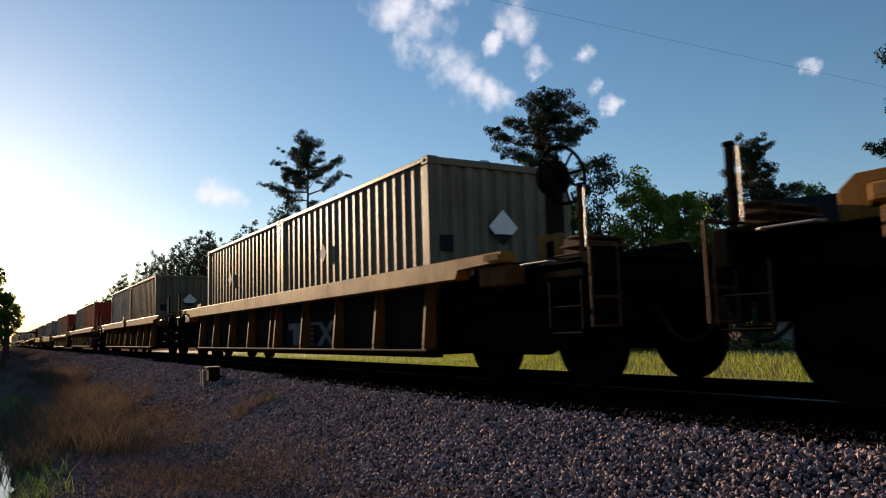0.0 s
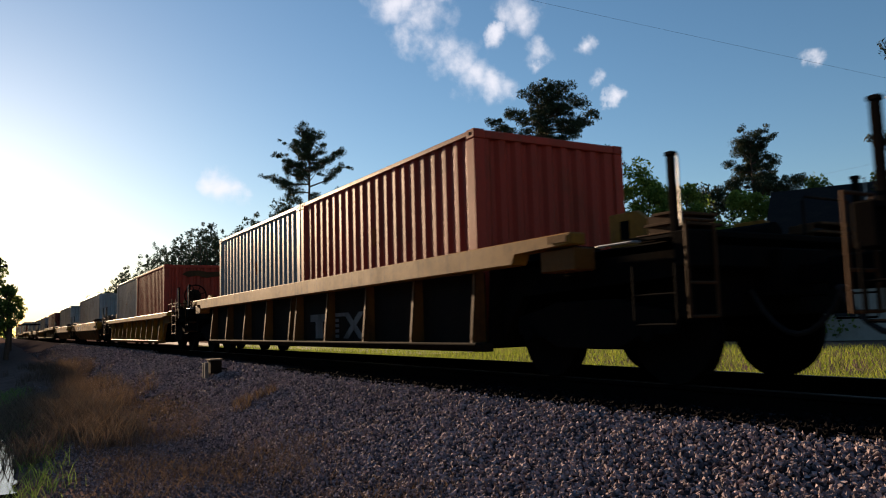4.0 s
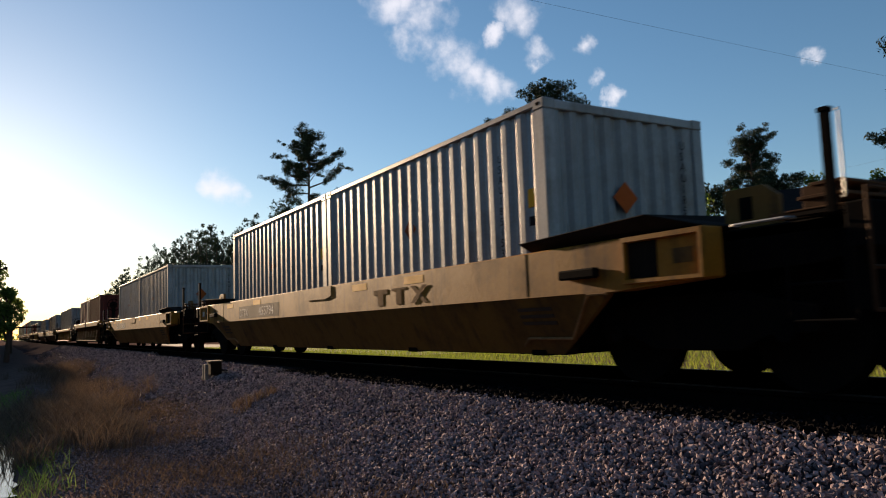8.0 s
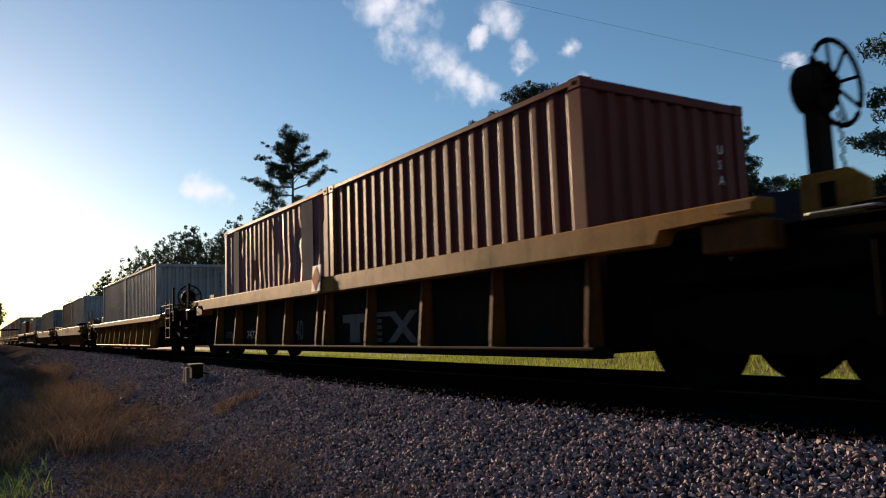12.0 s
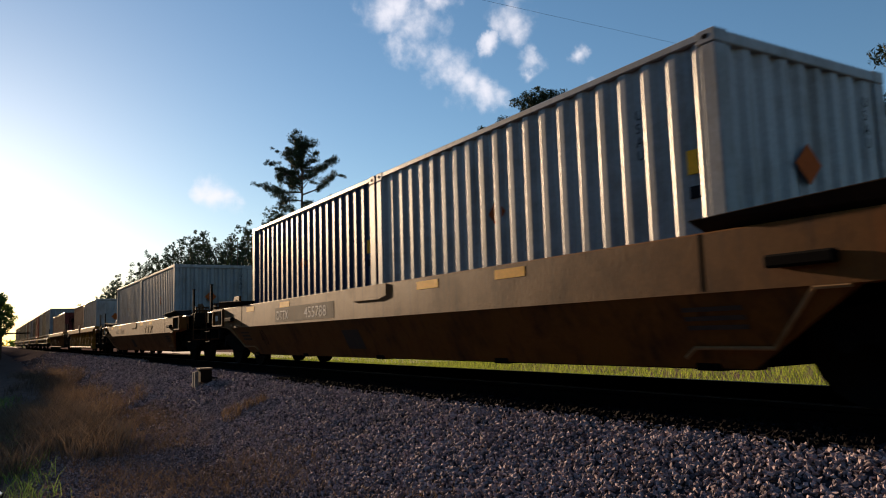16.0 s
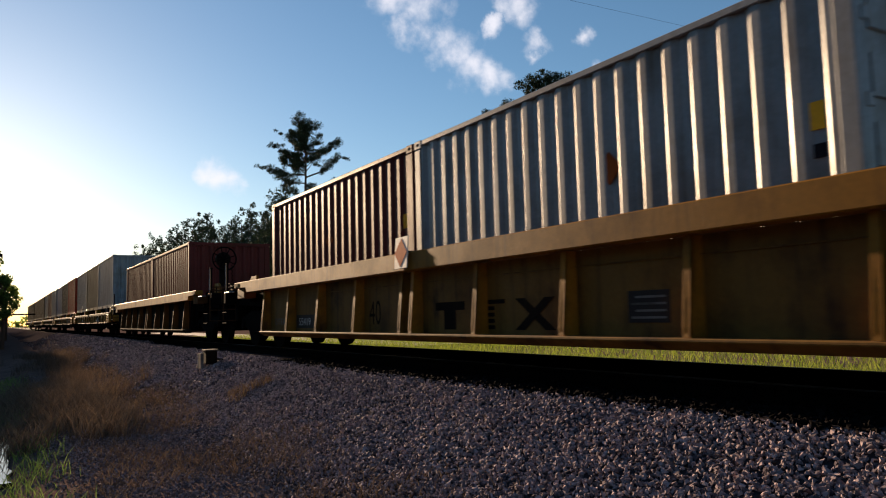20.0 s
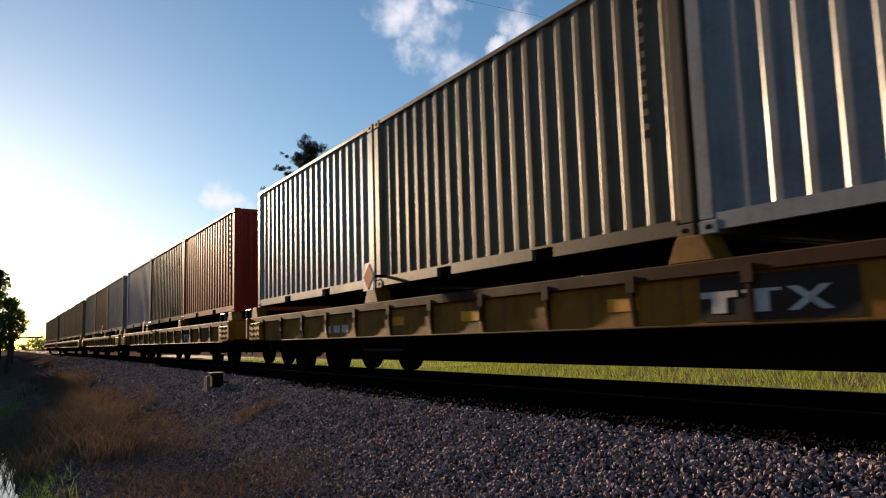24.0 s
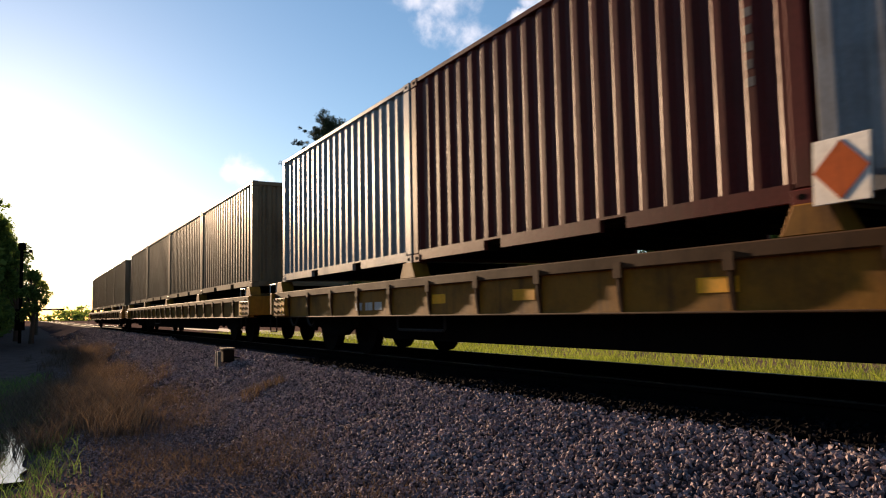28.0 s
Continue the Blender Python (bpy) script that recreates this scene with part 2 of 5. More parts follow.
M = {
    "white": paint("white_paint", (0.25, 0.257, 0.262), (0.105, 0.080, 0.055), 0.5, 0.30, spec=0.22),
    "beige": paint("beige_paint", (0.140, 0.110, 0.070), (0.075, 0.048, 0.025), 0.55, 0.36, spec=0.13),
    "blue": paint("pale_blue_paint", (0.15, 0.20, 0.31), (0.13, 0.12, 0.11), 0.30, 0.32, spec=0.3),
    "red": paint("red_paint", (0.30, 0.036, 0.020), (0.12, 0.040, 0.020), 0.45, 0.42, spec=0.08),
    "maroon": paint("maroon_paint", (0.24, 0.115, 0.12), (0.30, 0.075, 0.018), 0.95, 0.55, cover=0.53, scale=0.8),
    "brown": paint("rust_brown_paint", (0.115, 0.024, 0.019), (0.065, 0.022, 0.014), 0.5, 0.40, spec=0.07),
    "navy": paint("navy_paint", (0.008, 0.012, 0.045), (0.026, 0.022, 0.024), 0.3, 0.34, spec=0.2),
    "black": paint("black_paint", (0.022, 0.022, 0.032), (0.06, 0.036, 0.025), 0.3, 0.28, spec=0.4),
    "yellow": paint("weathered_yellow_paint", (0.265, 0.118, 0.011), (0.07, 0.029, 0.008), 0.7, 0.55, spec=0.12),
    "rusty": paint("rust_stained_yellow_paint", (0.125, 0.049, 0.009), (0.045, 0.018, 0.007), 0.75, 0.55, spec=0.1),
    "umber": paint("umber_paint", (0.062, 0.029, 0.011), (0.026, 0.013, 0.007), 0.6, 0.7, spec=0.1),
    # Darkened copy of the yellow, for plates that face down or lie recessed.
    "ochre": paint("shaded_yellow_paint", (0.155, 0.080, 0.016), (0.045, 0.023, 0.010), 0.7, 0.6, spec=0.12),
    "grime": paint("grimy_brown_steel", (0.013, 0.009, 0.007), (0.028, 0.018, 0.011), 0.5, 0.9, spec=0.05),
    # Soot and wheel: steel darkened past its own colour for shade under the cars.
    "soot": paint("sooty_shade_steel", (0.0045, 0.0042, 0.0042), (0.011, 0.008, 0.006), 0.5, 0.95, spec=0.02),
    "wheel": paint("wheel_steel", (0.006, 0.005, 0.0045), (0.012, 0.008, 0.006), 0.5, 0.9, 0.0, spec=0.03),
    # Rail, rail head and tie: colours lowered to hold the shade of the train.
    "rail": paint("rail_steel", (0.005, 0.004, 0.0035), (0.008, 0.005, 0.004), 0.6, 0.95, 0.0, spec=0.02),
    "railtop": paint("polished_rail_head", (0.06, 0.052, 0.046), (0.03, 0.025, 0.02), 0.3, 0.45, 0.9),
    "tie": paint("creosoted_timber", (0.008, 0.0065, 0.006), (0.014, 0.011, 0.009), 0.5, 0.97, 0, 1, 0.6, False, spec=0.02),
    "slate": paint("slate_grey_paint", (0.06, 0.068, 0.09), (0.035, 0.03, 0.03), 0.4, 0.9, spec=0.02),
    "reflect": paint("yellow_reflector", (0.85, 0.40, 0.01), (0.4, 0.2, 0.04), 0.2, 0.6, spec=0.2),
    "letter": paint("white_lettering", (0.62, 0.60, 0.55), (0.2, 0.16, 0.11), 0.45, 0.6),
    "faded": paint("faded_white_lettering", (0.17, 0.16, 0.15), (0.05, 0.045, 0.04), 0.6, 0.8, spec=0.1),
    "ink": paint("black_lettering", (0.014, 0.014, 0.018), (0.05, 0.045, 0.04), 0.3, 0.85, spec=0.05),
    "panel": paint("black_sign_field", (0.035, 0.030, 0.028), (0.08, 0.05, 0.03), 0.4, 0.7, spec=0.1),
    "paper": paint("white_placard", (0.72, 0.69, 0.62), (0.4, 0.3, 0.2), 0.3, 0.7),
    "orange": paint("orange_placard", (0.36, 0.075, 0.014), (0.12, 0.03, 0.010), 0.5, 0.8, spec=0.1),
    "hose": paint("rubber_hose", (0.018, 0.018, 0.018), (0.06, 0.05, 0.04), 0.4, 0.6),
    "galv": paint("galvanised_steel", (0.35, 0.35, 0.34), (0.12, 0.10, 0.08), 0.4, 0.45, 0.6),
    "ballast": paint("ballast_bed", (0.05, 0.043, 0.048), (0.03, 0.025, 0.024), 0.6, 1.0, 0, 4, 1.0, False, spec=0.0),
    "earth": paint("gravelly_earth", (0.15, 0.102, 0.085), (0.075, 0.053, 0.046), 0.7, 1.0, 0, 1.5, 1.0, False, spec=0.0),
    "bark": paint("pine_bark", (0.10, 0.065, 0.045), (0.05, 0.04, 0.03), 0.6, 0.95, 0, 1, 0.8),
    "roof": paint("dark_roof_shingle", (0.016, 0.015, 0.016), (0.03, 0.026, 0.022), 0.5, 0.95, spec=0.02),
    "siding": paint("white_siding", (0.30, 0.28, 0.25), (0.15, 0.13, 0.11), 0.3, 0.6),
    "ghost": paint("pale_lettering_and_highlight", (0.25, 0.150, 0.070), (0.10, 0.055, 0.022), 0.6, 0.8, spec=0.05),
    "cable": paint("cable_sheath", (0.03, 0.03, 0.03), (0.06, 0.06, 0.06), 0.3, 0.6),
    "road": paint("pale_gravel_road", (0.42, 0.38, 0.34), (0.25, 0.22, 0.19), 0.5, 0.95, 0, 1, 0.6, False),
    "pole": paint("weathered_pole", (0.14, 0.11, 0.09), (0.07, 0.06, 0.05), 0.5, 0.9),
    "stone": islands("ballast_stone", (0.075, 0.062, 0.073), (0.41, 0.32, 0.325), 0.9, spec=0.08),
    "cinder": islands("dark_cinder_gravel", (0.065, 0.056, 0.066), (0.31, 0.245, 0.25), 0.95, spec=0.03),
    # Near-black copy of the ballast stone: the shade beside the train as colour.
    "oiled": islands("shade_darkened_stone", (0.003, 0.0026, 0.0026), (0.012, 0.009, 0.009), 0.97, spec=0.03),
    "brush": islands("dark_brown_grass", (0.10, 0.075, 0.055), (0.25, 0.175, 0.115), 0.95, 0.15, spec=0.03),
    "dry": islands("dry_grass", (0.072, 0.050, 0.038), (0.175, 0.125, 0.085), 0.95, 0.2, spec=0.03),
    "green": islands("green_grass", (0.085, 0.135, 0.016), (0.27, 0.31, 0.040), 0.8, 0.5),
    "weed": islands("ditch_weeds", (0.085, 0.150, 0.042), (0.22, 0.30, 0.075), 0.85, 0.30, spec=0.05),
    "needle": islands("pine_needles", (0.016, 0.026, 0.014), (0.042, 0.060, 0.026), 0.85, 0.1),
    # Brighter copy of the leaf colours, for trees that stand in sun.
    "lit_leaf": islands("sunlit_leaves", (0.09, 0.145, 0.02), (0.24, 0.30, 0.05), 0.7, 0.58),
    "leaf": islands("broad_leaves", (0.06, 0.10, 0.018), (0.17, 0.225, 0.04), 0.7, 0.58),
}
gl = bpy.data.materials.new("window_glass")
gl.use_nodes = True
socket(gl.node_tree.nodes["Principled BSDF"], "Base Color", (0.02, 0.025, 0.03, 1))
socket(gl.node_tree.nodes["Principled BSDF"], "Roughness", 0.05)
M["glass"] = gl
wt = bpy.data.materials.new("still_water")
wt.use_nodes = True
socket(wt.node_tree.nodes["Principled BSDF"], "Base Color", (0.02, 0.02, 0.018, 1))
socket(wt.node_tree.nodes["Principled BSDF"], "Roughness", 0.06)
wn, wb = wt.node_tree.nodes.new("ShaderNodeTexNoise"), wt.node_tree.nodes.new("ShaderNodeBump")
socket(wn, "Scale", 9), socket(wb, "Strength", 0.12), socket(wb, "Distance", 0.02)
wt.node_tree.links.new(wn.outputs["Fac"], wb.inputs["Height"])
wt.node_tree.links.new(wb.outputs[0], wt.node_tree.nodes["Principled BSDF"].inputs["Normal"])
M["water"] = wt


# ---- mesh helpers ----
def part(name, bm, material, parent=None, label=""):
    me = bpy.data.meshes.new(name)
    bmesh.ops.recalc_face_normals(bm, faces=bm.faces)
    bm.to_mesh(me)
    bm.free()
    me.materials.append(M[material])
    ob = new(name, me)
    ob.parent = parent
    return tagged(ob, label) if label else ob


def bulk(name, verts, faces, material, parent=None):
    me = bpy.data.meshes.new(name)
    me.from_pydata(verts, [], faces)
    me.materials.append(M[material])
    ob = new(name, me)
    ob.parent = parent
    return ob


def thing(name, label, category, group="", at=(0, 0, 0)):
    ob = new(name)
    ob.location = at
    ob.empty_display_size = 0.2
    return tagged(ob, label, category, group)


def hexa(bm, pts):
    """Eight corners: four below, four above, both the same way round."""
    v = [bm.verts.new(p) for p in pts]
    for f in ((0, 1, 2, 3), (4, 5, 6, 7), (0, 1, 5, 4), (1, 2, 6, 5), (2, 3, 7, 6), (3, 0, 4, 7)):
        bm.faces.new([v[i] for i in f])
    return bm


def box(bm, x0, x1, y0, y1, z0, z1):
    return hexa(bm, [(x0, y0, z0), (x1, y0, z0), (x1, y1, z0), (x0, y1, z0), (x0, y0, z1), (x1, y0, z1), (x1, y1, z1), (x0, y1, z1)])


def prism(bm, pts, a, b, axis="x"):
    """A polygon pushed from a to b. Axis x: points are (y, z); axis y: (x, z); axis z: (x, y)."""
    put = {"x": lambda p, s: (s, p[0], p[1]), "y": lambda p, s: (p[0], s, p[1]), "z": lambda p, s: (p[0], p[1], s)}[axis]
    u, w = [bm.verts.new(put(p, a)) for p in pts], [bm.verts.new(put(p, b)) for p in pts]
    n = len(pts)
    bm.faces.new(u), bm.faces.new(w[::-1])
    for i in range(n):
        bm.faces.new((u[i], u[(i + 1) % n], w[(i + 1) % n], w[i]))
    return bm


def tube(bm, pts, r, seg=8):
    """A round bar through the points; r is one radius or one for each point."""
    pts = [Vector(p) for p in pts]
    rs = r if isinstance(r, (list, tuple)) else [r] * len(pts)
    rings = []
    for i, p in enumerate(pts):
        d = (pts[min(i + 1, len(pts) - 1)] - pts[max(i - 1, 0)]).normalized()
        a = d.cross(Vector((0, 0, 1)) if abs(d.z) < 0.9 else Vector((1, 0, 0))).normalized()
        b = d.cross(a)
        rings.append([bm.verts.new(p + (a * math.cos(k * math.tau / seg) + b * math.sin(k * math.tau / seg)) * rs[i]) for k in range(seg)])
    for q, s in zip(rings, rings[1:]):
        for k in range(seg):
            bm.faces.new((q[k], q[(k + 1) % seg], s[(k + 1) % seg], s[k]))
    bm.faces.new(rings[0][::-1]), bm.faces.new(rings[-1])
    return bm


def worn(bm, w=0.008):
    bmesh.ops.bevel(bm, geom=bm.edges[:], offset=w, segments=1, affect="EDGES")
    return bm


def B():
    return bmesh.new()


def lathe(bm, profile, axis_x, seg=28):
    """Profile of (x along the axis, radius) turned round the line y = 0, z = 0."""
    rings = [[bm.verts.new((axis_x + x, r * math.cos(k * math.tau / seg), r * math.sin(k * math.tau / seg))) for k in range(seg)] for x, r in profile]
    for q, s in zip(rings, rings[1:]):
        for k in range(seg):
            bm.faces.new((q[k], q[(k + 1) % seg], s[(k + 1) % seg], s[k]))
    bm.faces.new(rings[0]), bm.faces.new(rings[-1][::-1])
    return bm


def lettering(text, size, material, parent, m, name="lettering"):
    cu = bpy.data.curves.new(name, "FONT")
    cu.body, cu.size, cu.extrude, cu.align_x, cu.resolution_u = text, size, 0.0006, "LEFT", 3
    tmp = bpy.data.objects.new(name, cu)
    me = bpy.data.meshes.new_from_object(tmp)
    bpy.data.objects.remove(tmp)
    bpy.data.curves.remove(cu)
    me.materials.append(M[material])
    ob = new(name, me)
    ob.parent, ob.matrix_basis = parent, m
    return ob


def on_side(y, z, x):
    """Writing on the near side: it runs towards the head of the train."""
    return Matrix.Translation((x, y, z)) @ Matrix(((0, 0, -1, 0), (-1, 0, 0, 0), (0, 1, 0, 0), (0, 0, 0, 1)))


def on_front(x, y, z):
    return Matrix.Translation((x, y, z)) @ Matrix(((1, 0, 0, 0), (0, 0, -1, 0), (0, 1, 0, 0), (0, 0, 0, 1)))


# ---- shipping containers: origin at the middle of the underside, front towards the head of the train ----
CL, CW, CH = 6.058, 1.219, 2.591


def corrugated(span, start, count, period, depth, flat, slope, z0, z1, rows=1):
    """A folded sheet along y from -span to span that stands at x = 0 and folds towards x = depth; each fold is slope, trough, slope, flat."""
    bm = B()
    ys = [(-span, 0.0)]
    for i in range(count):
        y = start + i * period
        ys += [(y, 0.0), (y + slope, depth), (y + period - flat - slope, depth), (min(y + period - flat, span - 0.001), 0.0)]
    ys.append((span, 0.0))
    lo = None
    for k in range(rows + 1):
        z = z0 + (z1 - z0) * k / rows
        hi = []
        for y, x in ys:
            dent = max(0.0, noise.noise((y * 1.7, z * 1.9, 3.3)) - 0.05) if 0 < k < rows else 0.0
            hi.append(bm.verts.new((x + 0.075 * dent, y + 0.09 * dent * math.sin(z * 9 + y), z)))
        for i in range(len(ys) - 1):
            if lo:
                bm.faces.new((lo[i], lo[i + 1], hi[i + 1], hi[i]))
        lo = hi
    return bm


def make_container(label, colour, doors_ahead=False, group="containers on the train"):
    c = thing("shipping_container", label, "shipping container", group)
    h, w, z1 = CL / 2, CW, CH
    for s, nm in ((-1, "side_wall"), (1, "side_wall")):
        bm = corrugated(h - 0.14, -2.812, 20, 0.2865, 0.036, 0.076, 0.068, 0.16, z1 - 0.06, 9 if colour == "maroon" else 1)
        for v in bm.verts:
            v.co.x = s * (w - 0.018) - s * v.co.x
        part(nm, bm, colour, c)
        part("bottom_rail", rail_with_pockets(s, h, w), colour, c)
        part("top_rail", worn(box(B(), min(s * w, s * (w - 0.06)), max(s * w, s * (w - 0.06)), -h + 0.15, h - 0.15, z1 - 0.075, z1 - 0.01)), colour, c)
    for e in (-1, 1):
        is_door = (e == -1) == doors_ahead
        part("end_sill", worn(box(B(), -w + 0.16, w - 0.16, min(e * h, e * (h - 0.12)), max(e * h, e * (h - 0.12)), 0.02, 0.15)), colour, c)
        part("end_header", worn(box(B(), -w + 0.16, w - 0.16, min(e * (h - 0.005), e * (h - 0.10)), max(e * (h - 0.005), e * (h - 0.10)), z1 - 0.11, z1 - 0.01)), colour, c)
        if is_door:
            for s in (-1, 1):
                bm = box(B(), min(s * 0.008, s * (w - 0.15)), max(s * 0.008, s * (w - 0.15)), min(e * (h - 0.075), e * (h - 0.03)), max(e * (h - 0.075), e * (h - 0.03)), 0.16, z1 - 0.12)
                for k in range(5):
                    z = 0.2 + k * 0.48
                    box(bm, min(s * 0.07, s * (w - 0.2)), max(s * 0.07, s * (w - 0.2)), min(e * (h - 0.03), e * (h - 0.008)), max(e * (h - 0.03), e * (h - 0.008)), z, z + 0.30)
                d = part("door", bm, colour, c)
                for x in (0.30, 0.75):
                    part("lock_rod", tube(B(), [(s * x, e * h, 0.12), (s * x, e * h, z1 - 0.1)], 0.016, 8), "galv", d)
                    part("door_handle", worn(box(B(), min(s * x, s * (x - 0.28)), max(s * x, s * (x - 0.28)), min(e * (h + 0.012), e * (h + 0.028)), max(e * (h + 0.012), e * (h + 0.028)), 1.05, 1.09), 0.004), "galv", d)
                for k in range(4):
                    part("hinge", worn(box(B(), min(s * (w - 0.16), s * (w - 0.08)), max(s * (w - 0.16), s * (w - 0.08)), min(e * (h - 0.03), e * (h + 0.012)), max(e * (h - 0.03), e * (h + 0.012)), 0.35 + k * 0.6, 0.45 + k * 0.6), 0.005), colour, d)
        else:
            bm = corrugated(w - 0.15, -0.99, 8, 0.248, 0.045, 0.09, 0.05, 0.14, z1 - 0.1)
            for v in bm.verts:
                v.co.x, v.co.y = v.co.y, e * (h - 0.03) - e * v.co.x
            part("end_wall", bm, colour, c)
        for s in (-1, 1):
            part("corner_post", worn(box(B(), min(s * w, s * (w - 0.16)), max(s * w, s * (w - 0.16)), min(e * h, e * (h - 0.15)), max(e * h, e * (h - 0.15)), 0.118, z1 - 0.118), 0.012), colour, c)
            for z in (0, z1 - 0.118):
                cast = part("corner_casting", worn(box(B(), min(s * (w + 0.003), s * (w - 0.162)), max(s * (w + 0.003), s * (w - 0.162)), min(e * (h + 0.003), e * (h - 0.178)), max(e * (h + 0.003), e * (h - 0.178)), z, z + 0.118), 0.01), colour, c)
                bm = B()
                prism(bm, [(e * (h - 0.09) + 0.035 * math.cos(k * math.tau / 10), z + 0.06 + 0.022 * math.sin(k * math.tau / 10)) for k in range(10)], s * (w + 0.0045), s * (w - 0.01))
                part("lock_slot", bm, "soot", cast)
    bm = B()
    xs = [(-w + 0.06) + k * (2 * w - 0.12) / 2 for k in range(3)]
    n, prev = 44, None
    for k in range(n + 1):
        y = -h + 0.1 + k * (2 * h - 0.2) / n
        row = [bm.verts.new((x, y, z1 - 0.02 + (0.012 if k % 2 else 0.0))) for x in xs]
        if prev:
            for i in range(2):
                bm.faces.new((prev[i], prev[i + 1], row[i + 1], row[i]))
        prev = row
    part("roof", bm, colour, c)
    part("floor", box(B(), -w + 0.1, w - 0.1, -h + 0.13, h - 0.13, 0.10, 0.14), "grime", c)
    for k in range(9):
        y = -h + 0.5 + k * 0.63
        part("cross_member", box(B(), -w + 0.07, w - 0.07, y, y + 0.05, 0.03, 0.10), "grime", c)
    return c


def rail_with_pockets(s, h, w):
    """The lower side rail, cut by two fork pockets."""
    a = h - 0.17
    pts = [(-a, 0.03), (-1.2, 0.03), (-1.2, 0.14), (-0.84, 0.14), (-0.84, 0.03), (0.84, 0.03), (0.84, 0.14), (1.2, 0.14), (1.2, 0.03), (a, 0.03), (a, 0.165), (-a, 0.165)]
    return prism(B(), pts, *sorted((s * (w - 0.002), s * (w - 0.06))))


def diamond(parent, x, y, z, r, material="orange", face="side", name="hazard_placard"):
    bm = B()
    pts = [(r, 0), (0, r), (-r, 0), (0, -r)]
    if face == "side":
        prism(bm, [(y + a, z + b) for a, b in pts], x, x - 0.006)
    else:
        prism(bm, [(x + a, z + b) for a, b in pts], y, y - 0.006, "y")
    return part(name, bm, material, parent)


def hung_placard(parent, y, z):
    """A white card with an orange diamond that hangs on the near side."""
    bm = B()
    hexa(bm, [(-CW - 0.30, y - 0.20, z), (-CW - 0.285, y - 0.20, z), (-CW - 0.265, y + 0.19, z), (-CW - 0.28, y + 0.19, z),
              (-CW - 0.27, y - 0.20, z + 0.42), (-CW - 0.255, y - 0.20, z + 0.42), (-CW - 0.235, y + 0.19, z + 0.42), (-CW - 0.25, y + 0.19, z + 0.42)])
    card = part("placard_card", worn(bm, 0.004), "paper", parent, "white card on a bracket")
    cy, cz, r = y - 0.005, z + 0.21, 0.19
    bm = B()
    ring = [(-CW - 0.276 - 0.0, cy + a, cz + b) for a, b in ((r, 0), (0, r), (-r, 0), (0, -r))]
    plane = [(p[0] - 0.001 + 0.0513 * (p[1] - cy) + 0.0714 * (p[2] - cz), p[1], p[2]) for p in ring]
    u, v = [bm.verts.new(p) for p in plane], [bm.verts.new((p[0] - 0.004, p[1], p[2])) for p in plane]
    bm.faces.new(u), bm.faces.new(v)
    for i in range(4):
        bm.faces.new((u[i], u[(i + 1) % 4], v[(i + 1) % 4], v[i]))
    part("orange_diamond", bm, "orange", card, "orange diamond")
    part("card_bracket", box(B(), -CW - 0.26, -CW + 0.01, y - 0.02, y + 0.02, z + 0.2, z + 0.24), "soot", card)


# ---- running gear and car parts shared by all cars ----
WHEEL_R = 0.47
AXLE = 0.372        # the axle over the car's zero height; the rail lies 98 mm below it


def make_bogie(car, y):
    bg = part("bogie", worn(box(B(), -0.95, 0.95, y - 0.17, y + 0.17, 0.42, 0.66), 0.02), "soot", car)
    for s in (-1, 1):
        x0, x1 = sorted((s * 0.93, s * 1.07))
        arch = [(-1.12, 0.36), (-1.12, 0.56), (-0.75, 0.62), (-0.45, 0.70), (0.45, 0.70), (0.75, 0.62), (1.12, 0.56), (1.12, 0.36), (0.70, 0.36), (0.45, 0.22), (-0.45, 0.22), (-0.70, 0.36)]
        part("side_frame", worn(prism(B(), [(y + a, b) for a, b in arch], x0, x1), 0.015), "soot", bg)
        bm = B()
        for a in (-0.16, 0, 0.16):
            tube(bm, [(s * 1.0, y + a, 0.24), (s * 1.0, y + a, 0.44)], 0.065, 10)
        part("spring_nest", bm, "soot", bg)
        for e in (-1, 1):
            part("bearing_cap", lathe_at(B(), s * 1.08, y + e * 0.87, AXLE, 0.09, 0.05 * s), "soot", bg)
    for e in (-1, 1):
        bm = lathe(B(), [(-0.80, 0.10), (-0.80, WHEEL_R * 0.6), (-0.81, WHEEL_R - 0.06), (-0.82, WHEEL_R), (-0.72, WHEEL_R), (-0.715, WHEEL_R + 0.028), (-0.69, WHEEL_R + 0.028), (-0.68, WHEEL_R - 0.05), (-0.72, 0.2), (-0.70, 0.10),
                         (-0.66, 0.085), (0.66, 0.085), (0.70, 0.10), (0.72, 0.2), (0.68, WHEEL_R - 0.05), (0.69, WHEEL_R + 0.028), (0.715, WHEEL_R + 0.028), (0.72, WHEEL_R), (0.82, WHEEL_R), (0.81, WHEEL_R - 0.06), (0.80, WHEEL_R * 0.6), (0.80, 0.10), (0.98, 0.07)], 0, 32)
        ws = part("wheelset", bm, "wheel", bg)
        ws.location = (0, y + e * 0.87, AXLE)
    return bg


def lathe_at(bm, x, y, z, r, t):
    lathe(bm, [(0, r), (t, r * 0.9)], x, 12)
    for v in bm.verts:
        v.co.y += y
        v.co.z += z
    return bm


def make_coupler(car, e, end, reach):
    bm = B()
    y0, y1 = sorted((e * (end - 0.1), e * (reach - 0.28)))
    box(bm, -0.075, 0.075, y0, y1, 0.76, 0.94)
    prism(bm, [(-0.16, e * (reach - 0.30)), (0.13, e * (reach - 0.30)), (0.20, e * (reach - 0.12)), (0.16, e * (reach + 0.02)), (0.05, e * (reach - 0.06)), (-0.06, e * (reach - 0.06)), (-0.20, e * (reach + 0.02))], 0.70, 0.98, "z")
    part("coupler", worn(bm, 0.012), "soot", car)
